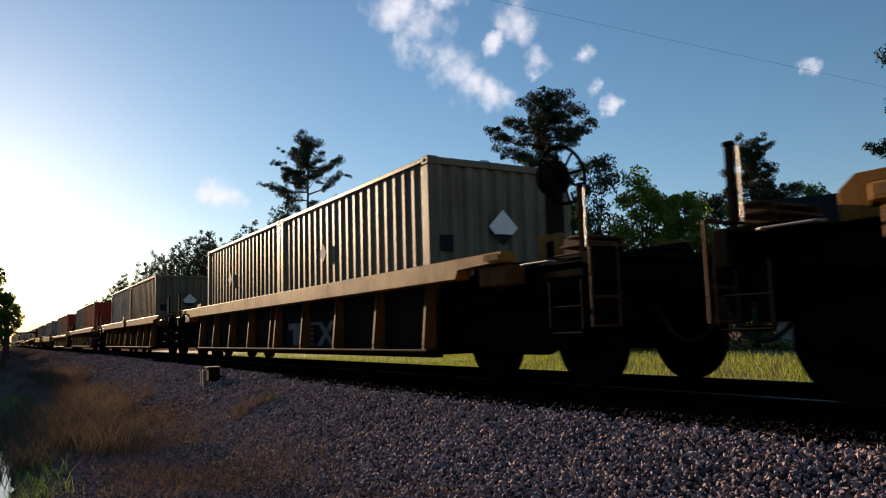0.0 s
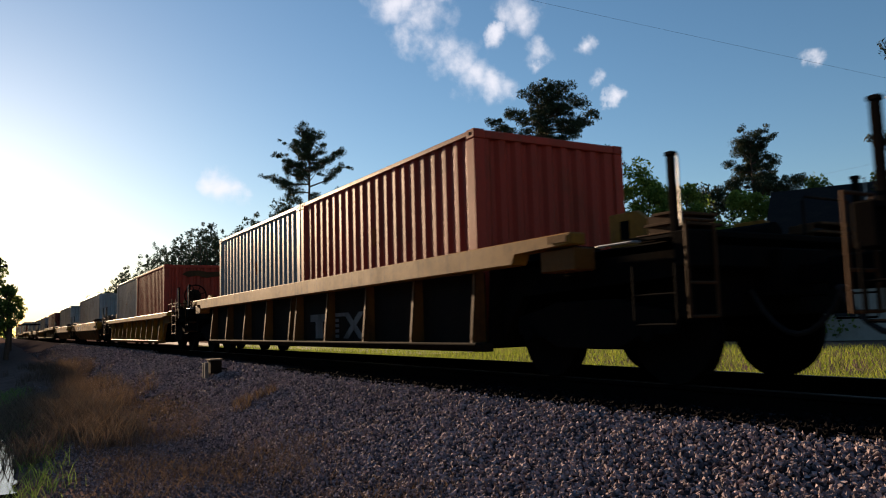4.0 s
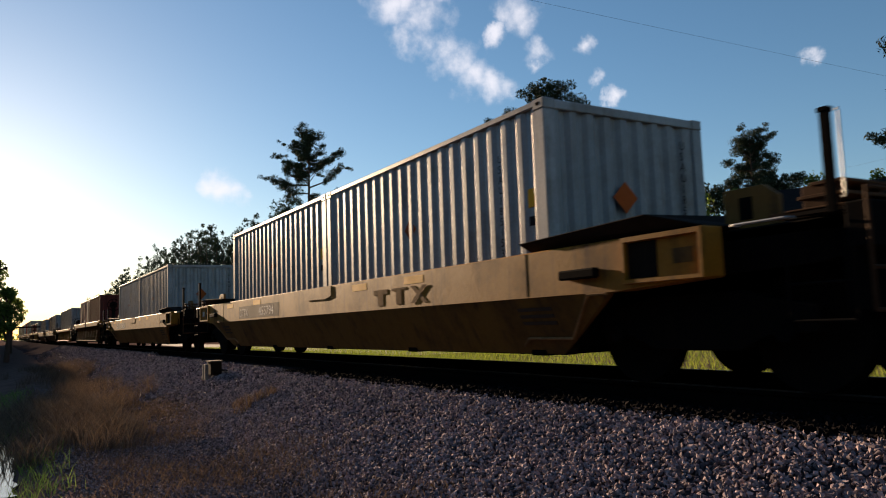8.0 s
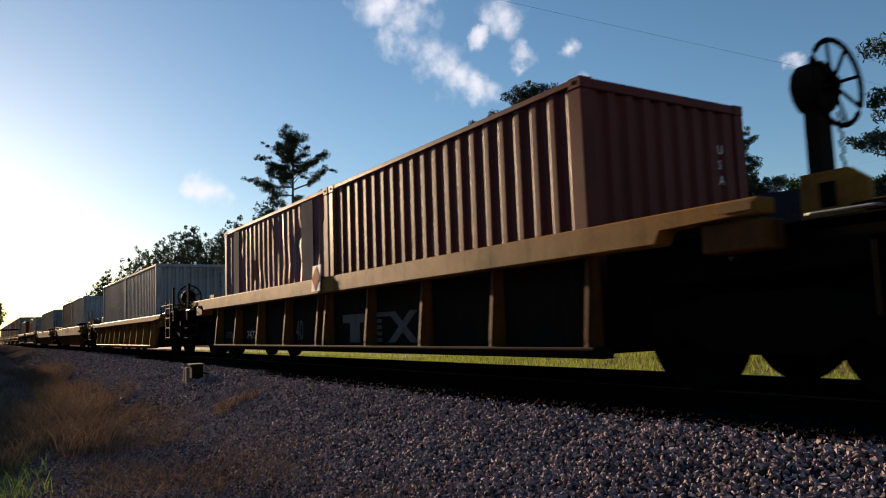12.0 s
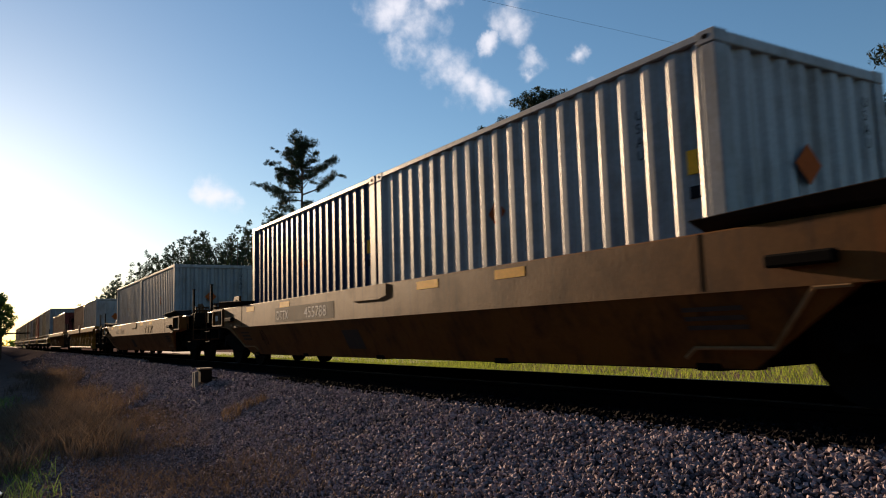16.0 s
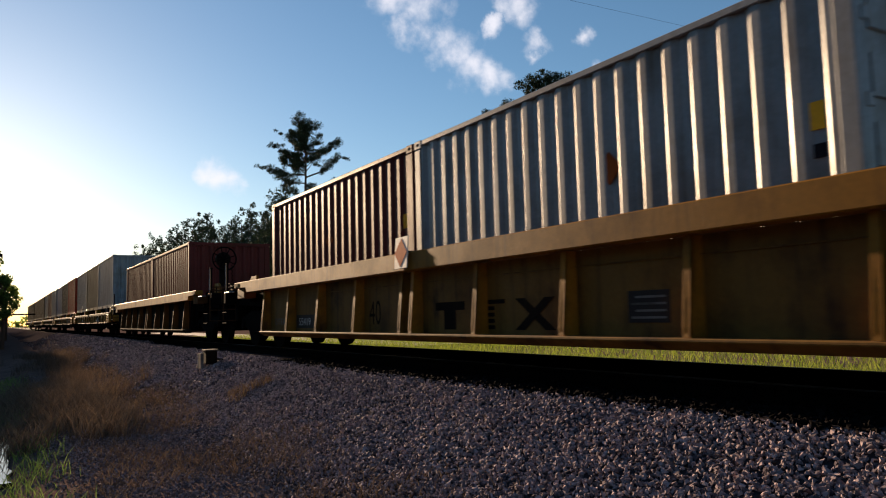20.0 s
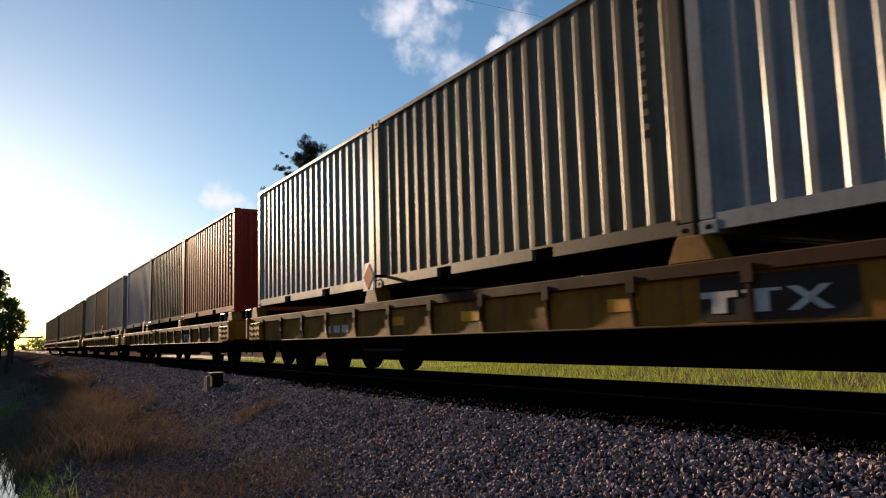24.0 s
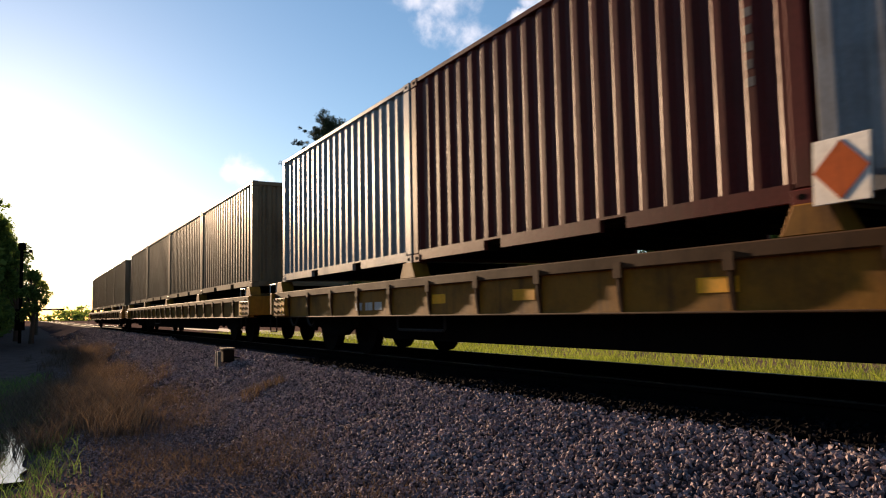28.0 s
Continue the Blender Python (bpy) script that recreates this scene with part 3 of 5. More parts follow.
    pts = [(-0.42 - 0.0 * k, e * (end - 0.15 + (reach - end + 0.15) * k / 8), 0.72 - 0.38 * math.sin(math.pi * k / 8) ** 0.8) for k in range(9)]
    part("air_hose", tube(B(), pts, 0.024, 8), "hose", car)


def u_bar(name, car, p, q, up, r=0.012, material="grime", label=""):
    """A bent grab iron from p to q that stands out by the vector up."""
    p, q, up = Vector(p), Vector(q), Vector(up)
    return part(name, tube(B(), [p, p + up * 0.9, p + up + (q - p) * 0.04, q + up - (q - p) * 0.04, q + up * 0.9, q], r, 8), material, car, label)


def hand_post(car, y, x=-1.33, top=1.87, tone="grime"):
    """A tall narrow hand hold on the corner of the end platform."""
    bm = box(B(), x - 0.025, x + 0.025, y - 0.032, y + 0.032, 1.16, top - 0.02)
    box(bm, x - 0.034, x + 0.034, y - 0.042, y + 0.042, top - 0.035, top)
    post = part("hand_post", worn(bm, 0.006), "soot", car)
    u_bar("grab_iron", post, (x - 0.05, y - 0.11, 1.25), (x - 0.05, y - 0.11, top - 0.05), (-0.03, -0.03, 0), 0.008, "galv")


def brake_wheel(car, x, y, z, r=0.32):
    """Hand brake: stand, gear housing, spoked wheel that faces ahead, chain."""
    st = part("brake_stand", worn(box(B(), x - 0.09, x + 0.09, y + 0.05, y + 0.17, 1.1, z + 0.05), 0.01), "grime", car)
    bm = B()
    prism(bm, [(x + 0.20 * math.cos(k * math.tau / 12), z + 0.20 * math.sin(k * math.tau / 12)) for k in range(12)], y + 0.02, y + 0.2, "y")
    part("gear_housing", worn(bm, 0.015), "grime", st)
    bm = B()
    n = 28
    tube(bm, [(x + r * math.cos(k * math.tau / n), y - 0.06, z + r * math.sin(k * math.tau / n)) for k in range(n + 1)], 0.02, 8)
    part("wheel_rim", bm, "soot", st, "black hand brake wheel rim")
    for k in range(8):
        a = k * math.tau / 8 + 0.3
        part("wheel_spoke", tube(B(), [(x + 0.05 * math.cos(a), y - 0.03, z + 0.05 * math.sin(a)), (x + r * math.cos(a), y - 0.06, z + r * math.sin(a))], 0.014, 6), "soot", st)
    bm = B()
    tube(bm, [(x, y + 0.03, z), (x, y - 0.07, z)], 0.05, 10)
    part("wheel_hub", bm, "soot", st)
    bm = B()
    for k in range(9):
        zz = z - 0.15 - k * 0.055
        if zz > 1.12:
            tube(bm, [(x + 0.24, y + 0.08 + 0.012 * (-1) ** k, zz), (x + 0.24 + 0.018 * (k % 2), y + 0.08, zz - 0.05)], 0.012, 6)
    if len(bm.verts):
        part("brake_chain", bm, "soot", st)
    else:
        bm.free()


def end_works(car, tone, end=9.35, reach=10.05, truck=7.75, deck=1.18, corner=True):
    """Platform over the bogie, sills, steps and gear at both ends of a well car."""
    for e in (-1, 1):
        def yy(a, b):
            return sorted((e * a, e * b))
        y0, y1 = yy(6.35, end)
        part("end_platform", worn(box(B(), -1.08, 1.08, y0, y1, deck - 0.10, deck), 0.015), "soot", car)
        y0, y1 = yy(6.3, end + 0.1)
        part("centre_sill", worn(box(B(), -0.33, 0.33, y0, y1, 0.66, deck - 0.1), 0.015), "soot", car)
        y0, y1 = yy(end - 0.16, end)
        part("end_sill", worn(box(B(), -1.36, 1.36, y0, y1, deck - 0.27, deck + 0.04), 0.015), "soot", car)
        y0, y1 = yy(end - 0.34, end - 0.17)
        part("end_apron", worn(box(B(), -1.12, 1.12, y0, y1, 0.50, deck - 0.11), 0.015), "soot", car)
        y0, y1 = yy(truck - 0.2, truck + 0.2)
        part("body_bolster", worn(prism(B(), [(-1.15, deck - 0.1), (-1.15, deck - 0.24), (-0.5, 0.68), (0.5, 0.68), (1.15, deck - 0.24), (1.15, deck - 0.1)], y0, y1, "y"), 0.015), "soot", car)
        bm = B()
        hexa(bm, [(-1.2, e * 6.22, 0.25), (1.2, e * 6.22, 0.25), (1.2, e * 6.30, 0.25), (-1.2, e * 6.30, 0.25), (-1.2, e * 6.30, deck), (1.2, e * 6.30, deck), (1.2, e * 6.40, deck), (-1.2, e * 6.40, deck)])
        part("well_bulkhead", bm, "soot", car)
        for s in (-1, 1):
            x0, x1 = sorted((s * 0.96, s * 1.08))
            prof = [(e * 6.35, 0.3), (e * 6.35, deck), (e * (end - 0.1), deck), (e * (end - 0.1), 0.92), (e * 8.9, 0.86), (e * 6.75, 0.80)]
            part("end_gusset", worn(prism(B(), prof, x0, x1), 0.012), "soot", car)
            u_bar("sill_step", car, (s * 1.43, e * (end - 0.55), 0.95), (s * 1.43, e * (end - 0.08), 0.95), (0, 0, -0.5), 0.012, "soot")
            u_bar("sill_step", car, (s * 1.43, e * (end - 0.55), 0.72), (s * 1.43, e * (end - 0.08), 0.72), (0, 0, -0.02), 0.010, "soot")
            u_bar("grab_iron", car, (s * 1.38, e * (end - 0.95), deck - 0.02), (s * 1.38, e * (end - 0.5), deck - 0.02), (s * 0.09, 0, 0.0), 0.011, "galv")
        for s in (-1, 1):
            yb = e * (end + 0.02)
            bm = B()
            for xa in (1.06, 1.40):
                tube(bm, [(s * xa, yb, 0.50), (s * xa, yb, deck + 0.12)], 0.014, 8)
            for z in (0.51, 0.78, deck + 0.11):
                tube(bm, [(s * 1.06, yb, z), (s * 1.40, yb, z)], 0.014, 8)
            if corner:
                part("corner_ladder", bm, "umber", car)
            else:
                bm.free()
            bm = B()
            for k in range(3):
                x0, x1 = sorted((s * (0.62 + 0.06 * k), s * 1.30))
                box(bm, x0, x1, *yy(end - 0.62 + 0.1 * k, end - 0.18), deck + 0.02 + 0.085 * k, deck + 0.045 + 0.085 * k)
            box(bm, *sorted((s * 0.70, s * 0.73)), *yy(end - 0.5, end - 0.25), deck, deck + 0.2)
            box(bm, *sorted((s * 1.24, s * 1.27)), *yy(end - 0.5, end - 0.25), deck, deck + 0.2)
            part("crossover_step", worn(bm, 0.004), "umber", car)
            bm = prism(B(), [(e * 8.05, deck), (e * 8.55, deck), (e * 8.55, deck + 0.24), (e * 8.42, deck + 0.34), (e * 8.05, deck + 0.34)], *sorted((s * 0.90, s * 0.96)))
            plate = part("upright_plate", worn(bm, 0.006), tone, car)
            part("plate_slot", box(B(), *sorted((s * 0.958, s * 0.964)), *yy(8.2, 8.32), deck + 0.08, deck + 0.26), "soot", plate)
        u_bar("end_railing", car, (0.35, e * (end - 0.1), deck), (1.1, e * (end - 0.1), deck), (0, 0, 0.42), 0.014, "grime")
        part("valve_box", worn(box(B(), -0.85, -0.15, *yy(6.55, 7.05), deck, deck + 0.16), 0.012), "soot", car)
        part("valve_box", worn(box(B(), 0.25, 0.95, *yy(7.2, 7.6), deck, deck + 0.11), 0.012), "soot", car)
        bm = tube(B(), [(0.55, e * 7.9, deck + 0.13), (0.55, e * 8.8, deck + 0.13)], 0.12, 14)
        part("air_cylinder", bm, "soot", car)
        bm = B()
        y0, y1 = yy(end - 0.75, end - 0.2)
        for k in range(7):
            box(bm, -1.3 + k * 0.13, -1.22 + k * 0.13, y0, y1, deck + 0.0, deck + 0.035)
        part("walkway_grating", bm, "grime", car)
        make_coupler(car, e, end, reach)
        make_bogie(car, e * truck)
    for s in (-1, 1):
        hand_post(car, -9.2, s * 1.33, 1.88)
        hand_post(car, 9.15, s * 1.33, 1.88)


def make_ribbed_well(label, tone, panel, chord_lo, chord_hi, posts, wide, ladders):
    """Well car whose side is a deep panel between stiff posts under a heavy top chord."""
    car = thing("well_car", label, "railcar", "cars of the train")
    low = 0.13 if ladders else 0.175      # underside of the well
    for s in (-1, 1):
        x0, x1 = sorted((s * 1.27, s * 1.47))
        hi, lo = chord_hi, chord_lo
        part("top_chord", worn(prism(B(), [(-8.05, hi), (8.05, hi), (8.05, hi - 0.12), (7.15, hi - 0.12), (7.10, lo), (-7.10, lo), (-7.15, hi - 0.12), (-8.05, hi - 0.12)], x0, x1), 0.012), tone, car)
        x0, x1 = sorted((s * 1.20, s * 1.23))
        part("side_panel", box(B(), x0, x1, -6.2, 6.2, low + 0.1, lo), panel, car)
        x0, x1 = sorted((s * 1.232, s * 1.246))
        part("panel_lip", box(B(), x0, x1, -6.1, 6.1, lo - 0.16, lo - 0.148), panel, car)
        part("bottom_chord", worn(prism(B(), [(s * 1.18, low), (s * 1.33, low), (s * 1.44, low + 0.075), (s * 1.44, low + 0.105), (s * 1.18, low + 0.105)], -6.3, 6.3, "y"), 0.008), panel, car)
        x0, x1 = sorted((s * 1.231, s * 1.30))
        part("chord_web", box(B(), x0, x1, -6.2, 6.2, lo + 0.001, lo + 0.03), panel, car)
        x0, x1 = sorted((s * 1.13, s * 1.40))
        for e in (-1, 1):
            y0, y1 = sorted((e * 7.5, e * 8.02))
            part("chord_bracket", worn(box(B(), x0, x1, y0, y1, hi - 0.36 if not ladders else hi - 0.26, hi - 0.14), 0.012), "rusty", car)
            x2, x3 = sorted((s * 1.474, s * 1.480))
            part("end_plate", worn(box(B(), x2, x3, *sorted((e * 7.72, e * 8.0)), hi - 0.09, hi - 0.015), 0.002), "ghost", car)
        for y in posts:
            h = wide / 2
            bm = B()
            for f in (-1, 1):
                a = sorted((y + f * h, y + f * (h - 0.022)))
                prism(bm, [(s * 1.232, low + 0.11), (s * 1.425, low + 0.11), (s * 1.425, low + 0.18), (s * 1.355, lo - 0.005), (s * 1.232, lo - 0.005)], *a, "y")
            hexa(bm, [(s * 1.405, y - h, low + 0.11), (s * 1.427, y - h, low + 0.11), (s * 1.427, y + h, low + 0.11), (s * 1.405, y + h, low + 0.11),
                      (s * 1.335, y - h, lo - 0.004), (s * 1.357, y - h, lo - 0.004), (s * 1.357, y + h, lo - 0.004), (s * 1.335, y + h, lo - 0.004)])
            part("side_post", bm, "rusty" if panel == "grime" else tone, car)
        if ladders:
            for e in (-1, 1):
                yl = e * 9.0
                bm = B()
                for f in (-0.28, 0.28):
                    box(bm, s * 1.44 - 0.012, s * 1.44 + 0.012, yl + f - 0.02, yl + f + 0.02, 0.42, 1.52)
                for z in (0.45, 0.72, 1.0, 1.28):
                    box(bm, s * 1.44 - 0.012, s * 1.44 + 0.012, yl - 0.26, yl + 0.26, z, z + 0.025)
                part("ladder", worn(bm, 0.005), "umber", car)
                u_bar("deck_railing", car, (s * 1.2, e * 6.8, 1.18), (s * 1.2, e * 8.6, 1.18), (0, 0, 0.25), 0.015, "umber")
                x0, x1 = sorted((s * 1.26, s * 1.32))
                arch = [(e * 6.62, 0.26), (e * 6.98, 0.74), (e * 7.12, 0.80), (e * 7.85, 0.82)]
                brace = part("end_brace", prism(B(), [(e * 6.22, 0.26), *arch, (e * 7.85, 0.985), (e * 6.22, 0.985)], x0, x1), panel, car)
                part("arch_edge", tube(B(), [(s * 1.33, y, z) for y, z in arch], 0.020, 8), tone, brace)
                part("stay", worn(box(B(), *sorted((s * 1.32, s * 1.37)), *sorted((e * 6.42, e * 6.47)), 0.28, 0.985), 0.004), tone, brace)
    for y in (-5.8, -3.0, 0, 3.0, 5.8):
        part("cross_bearer", box(B(), -1.17, 1.17, y - 0.12, y + 0.12, low + 0.02, 0.268), "soot", car)
    end_works(car, tone, corner=not ladders)
    return car


def make_smooth_well(label, tone="yellow", low="ochre"):
    """Well car with a deep plain sill whose lower plate slants inwards."""
    car = thing("well_car", label, "railcar", "cars of the train")
    for s in (-1, 1):
        x0, x1 = sorted((s * 1.25, s * 1.48))
        part("side_sill", worn(prism(B(), [(-8.25, 1.20), (8.25, 1.20), (8.25, 0.80), (7.3, 0.745), (-7.3, 0.745), (-8.25, 0.80)], x0, x1), 0.012), tone, car)
        # low can be a darker copy of tone: shade of the slant as colour.
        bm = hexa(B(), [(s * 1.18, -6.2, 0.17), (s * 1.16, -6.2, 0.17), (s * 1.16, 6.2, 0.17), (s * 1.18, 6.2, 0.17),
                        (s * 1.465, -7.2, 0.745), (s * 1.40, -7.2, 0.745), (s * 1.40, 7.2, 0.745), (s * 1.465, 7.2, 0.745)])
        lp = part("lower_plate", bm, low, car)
        for e in (-1, 1):
            def at(y, z, o):
                return (s * (1.18 + 0.285 * (z - 0.17) / 0.595 + o), e * y, z)
            bm = B()
            for (ya, za), (yb, zb) in (((5.62, 0.25), (5.75, 0.33)), ((5.75, 0.33), (6.45, 0.33)), ((6.45, 0.33), (6.9, 0.735)), ((6.9, 0.735), (7.15, 0.735))):
                tube(bm, [at(ya, za, 0.016), at(yb, zb, 0.016)], 0.017, 6)
            # Pale colour paints the sun's highlight along this lip.
            part("edge_strip", bm, "ghost", lp)
            bm = B()
            for k in range(3):
                a = 0.47 + k * 0.07
                hexa(bm, [at(5.75, a, 0.002), at(5.75, a, 0.014), at(6.3, a, 0.014), at(6.3, a, 0.002), at(5.75, a + 0.035, 0.002), at(5.75, a + 0.035, 0.016), at(6.3, a + 0.035, 0.016), at(6.3, a + 0.035, 0.002)])
            part("stencil_block", bm, "panel", lp, "black stencilled block of worn small writing")
            # hinged end flap that leans outwards
            bm = hexa(B(), [(s * 1.40, e * 6.0, 1.21), (s * 0.5, e * 6.0, 1.21), (s * 0.5, e * 8.2, 1.21), (s * 1.40, e * 8.2, 1.21),
                            (s * 1.53, e * 5.95, 1.30), (s * 0.5, e * 5.95, 1.30), (s * 0.5, e * 7.9, 1.36), (s * 1.53, e * 7.7, 1.36)])
            part("end_flap", worn(bm, 0.01), "grime", car)
            bm = B()
            for a, b, c, d in ((7.42, 8.27, 1.15, 1.19), (7.42, 8.27, 0.80, 0.83), (7.42, 7.45, 0.83, 1.15), (8.24, 8.27, 0.83, 1.15)):
                x0, x1 = sorted((s * 1.478, s * 1.53))
                box(bm, x0, x1, *sorted((e * a, e * b)), c, d)
            fr = part("jacking_frame", bm, tone, car)
            x0, x1 = sorted((s * 1.481, s * 1.486))
            part("recess_plate", box(B(), x0, x1, *sorted((e * 7.46, e * 7.78)), 0.84, 1.14), "grime", fr)
            part("reflector", box(B(), x0, x1, *sorted((e * 7.95, e * 8.15)), 0.93, 1.05), "letter" if e > 0 else low, fr)
            bm = box(B(), *sorted((s * 1.478, s * 1.56)), *sorted((e * 6.6, e * 7.1)), 0.88, 0.97)
            part("tie_down", worn(bm, 0.015), "soot", car)
        x0, x1 = sorted((s * 1.481, s * 1.492))
        part("doubler_plate", prism(B(), [(-0.8, 1.195), (0.55, 1.195), (0.3, 1.0), (-0.55, 0.99), (-0.8, 1.03)], x0, x1), tone, car)
        x0, x1 = sorted((s * 1.479, s * 1.4818))
        for y in (-3.6, -1.9, 3.3, 5.4):
            part("reflector", box(B(), x0, x1, y - 0.26, y + 0.26, 1.05, 1.15), "reflect", car)
        for y in (-6.02, 6.02):
            part("weld_seam", box(B(), x0, x1, y - 0.012, y + 0.012, 0.76, 1.19), "grime", car)
        x0, x1 = sorted((s * 1.0, s * 1.17))
        part("floor_chord", worn(box(B(), x0, x1, -6.2, 6.2, 0.16, 0.24), 0.01), "grime", car)
    for y in (-5.8, -3.0, 0, 3.0, 5.8):
        part("cross_bearer", box(B(), -1.2, 1.2, y - 0.12, y + 0.12, 0.15, 0.245), "soot", car)
    end_works(car, low, 9.45, 10.12)
    return car


def make_flat_car(label, half, truck, slots):
    """Flat car: deck on outrigger ribs over a recessed web, with pedestals under the container corners."""
    car = thing("flat_car", label, "railcar", "cars of the train")
    # Deck, ribs and flange are coloured dark for shade, the web light for sun.
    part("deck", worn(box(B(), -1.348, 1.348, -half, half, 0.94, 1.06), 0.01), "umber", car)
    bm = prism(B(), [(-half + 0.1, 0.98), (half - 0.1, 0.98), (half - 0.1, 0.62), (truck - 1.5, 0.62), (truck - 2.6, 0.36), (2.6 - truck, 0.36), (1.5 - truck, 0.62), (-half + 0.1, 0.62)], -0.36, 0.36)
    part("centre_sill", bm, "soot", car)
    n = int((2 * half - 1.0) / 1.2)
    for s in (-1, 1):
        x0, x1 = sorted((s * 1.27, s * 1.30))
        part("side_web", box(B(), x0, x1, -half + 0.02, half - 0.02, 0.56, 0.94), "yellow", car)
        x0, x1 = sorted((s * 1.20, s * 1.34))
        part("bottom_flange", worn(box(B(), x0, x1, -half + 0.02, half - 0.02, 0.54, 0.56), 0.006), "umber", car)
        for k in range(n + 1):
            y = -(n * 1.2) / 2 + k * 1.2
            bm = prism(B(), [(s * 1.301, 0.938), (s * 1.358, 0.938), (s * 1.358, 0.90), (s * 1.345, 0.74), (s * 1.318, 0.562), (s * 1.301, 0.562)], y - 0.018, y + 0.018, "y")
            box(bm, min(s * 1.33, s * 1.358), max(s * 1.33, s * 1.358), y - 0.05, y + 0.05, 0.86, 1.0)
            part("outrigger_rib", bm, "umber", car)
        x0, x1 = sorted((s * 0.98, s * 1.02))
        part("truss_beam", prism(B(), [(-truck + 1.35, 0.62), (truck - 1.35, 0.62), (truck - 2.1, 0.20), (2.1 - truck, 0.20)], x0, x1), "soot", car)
        for e in (-1, 1):
            x0, x1 = sorted((s * 1.303, s * 1.41))
            pl = part("end_casting", worn(box(B(), x0, x1, *sorted((e * (half - 0.9), e * (half - 0.02))), 0.57, 0.938), 0.015), "yellow", car)
            part("yellow_patch", box(B(), *sorted((s * 1.409, s * 1.4125)), *sorted((e * (half - 0.86), e * (half - 0.62))), 0.62, 0.90), "reflect", pl)
            for i in range(3):
                for j in range(3):
                    yb, zb = e * (half - 0.2 - i * 0.26), 0.66 + j * 0.12
                    part("bolt", lathe_at(B(), s * 1.408, yb, zb, 0.026, s * 0.018), "grime", pl)
            u_bar("grab_iron", car, (s * 1.46, e * (half - 0.5), 1.06), (s * 1.46, e * (half - 0.06), 1.06), (0, 0, 0.17), 0.011, "galv")
            u_bar("sill_step", car, (s * 1.45, e * (half - 0.5), 0.56), (s * 1.45, e * (half - 0.06), 0.56), (0, 0, -0.30), 0.015, "grime")
        for y in slots:
            bm = prism(B(), [(y - 0.24, 1.061), (y + 0.24, 1.061), (y + 0.13, 1.279), (y - 0.13, 1.279)], *sorted((s * 1.06, s * 1.31)))
            part("pedestal", worn(bm, 0.01), "yellow", car)
    for e in (-1, 1):
        part("body_bolster", worn(prism(B(), [(-1.26, 0.98), (-1.26, 0.80), (-0.5, 0.66), (0.5, 0.66), (1.26, 0.80), (1.26, 0.98)], e * truck - 0.2, e * truck + 0.2, "y"), 0.015), "soot", car)
        part("end_sill", worn(box(B(), -1.42, 1.42, *sorted((e * (half - 0.01), e * (half + 0.10))), 0.60, 1.05), 0.012), "yellow", car)
        make_coupler(car, e, half + 0.1, half + 0.75)
        make_bogie(car, e * truck)
        for y in (truck - 1.9, truck - 3.2):
            part("cross_bearer", box(B(), -1.24, 1.24, e * y - 0.05, e * y + 0.05, 0.60, 0.98), "soot", car)
    part("brake_reservoir", tube(B(), [(-0.85, -0.9, 0.62), (-0.85, 0.1, 0.62)], 0.19, 16), "soot", car)
    part("brake_rod", tube(B(), [(-0.7, -truck + 1.2, 0.45), (-0.75, -0.4, 0.50), (-0.7, truck - 1.2, 0.45)], 0.02, 8), "grime", car)
    u_bar("drain_loop", car, (-1.2, 2.2, 0.55), (-1.2, 3.6, 0.55), (0, 0, -0.2), 0.02, "hose")
    return car


def logo_blocks(car, y, z, size, x, gap=1.5, tone="faded"):
    """The owner's mark: three broken plain blocks in worn white."""
    for k in range(3):
        yy, a = y - k * gap, size
        if k == 1:
            bm = box(B(), x - 0.004, x, yy - a * 0.95, yy + a * 0.95, z + a * 0.86, z + a)
            if a < 0.3:
                box(bm, x - 0.004, x, yy - a * 0.36, yy + a * 0.36, z, z + a * 0.859)
            for j in range(4 if a > 0.3 else 0):
                box(bm, x - 0.004, x, yy - a * 0.34, yy + a * 0.34, z + a * (0.02 + 0.21 * j), z + a * (0.15 + 0.21 * j))
        elif k == 2:
            bm = hexa(hexa(B(), [(x - 0.004, yy - a, z), (x, yy - a, z), (x, yy - a * 0.5, z), (x - 0.004, yy - a * 0.5, z), (x - 0.004, yy + a * 0.5, z + a), (x, yy + a * 0.5, z + a), (x, yy + a, z + a), (x - 0.004, yy + a, z + a)]),
                      [(x - 0.008, yy + a * 0.5, z), (x - 0.004, yy + a * 0.5, z), (x - 0.004, yy + a, z), (x - 0.008, yy + a, z), (x - 0.008, yy - a, z + a), (x - 0.004, yy - a, z + a), (x - 0.004, yy - a * 0.5, z + a), (x - 0.008, yy - a * 0.5, z + a)])
        else:
            bm = prism(B(), [(yy + a, z + a), (yy - a, z + a), (yy - a, z + a * 0.70), (yy - a * 0.4, z + a * 0.70), (yy - a * 0.4, z), (yy + a * 0.4, z), (yy + a * 0.4, z + a * 0.70), (yy + a, z + a * 0.70)], x, x - 0.004)
        part("logo_block", bm, tone, car, "worn white logo block")


# ---- the train, from its head to its tail: place along the train of each car's middle ----
def train_path(t):
    return float(np.interp(t, (0, 8, 13, 18, 25, 28), (0, 82.33, 134.25, 186.17, 258.5, 289.35)))


def at_train(ob, u, up=0.0):
    ob.location = (CX, u, RZ + up)
    TRAIN.append((ob, u, up))
    return ob


TRAIN = []
dark_posts = [s * y for y in (0.155, 1.67, 3.21, 4.72, 6.2) for s in (-1, 1)]
many_posts = [-6.19 + k * 1.262 for k in range(11)]

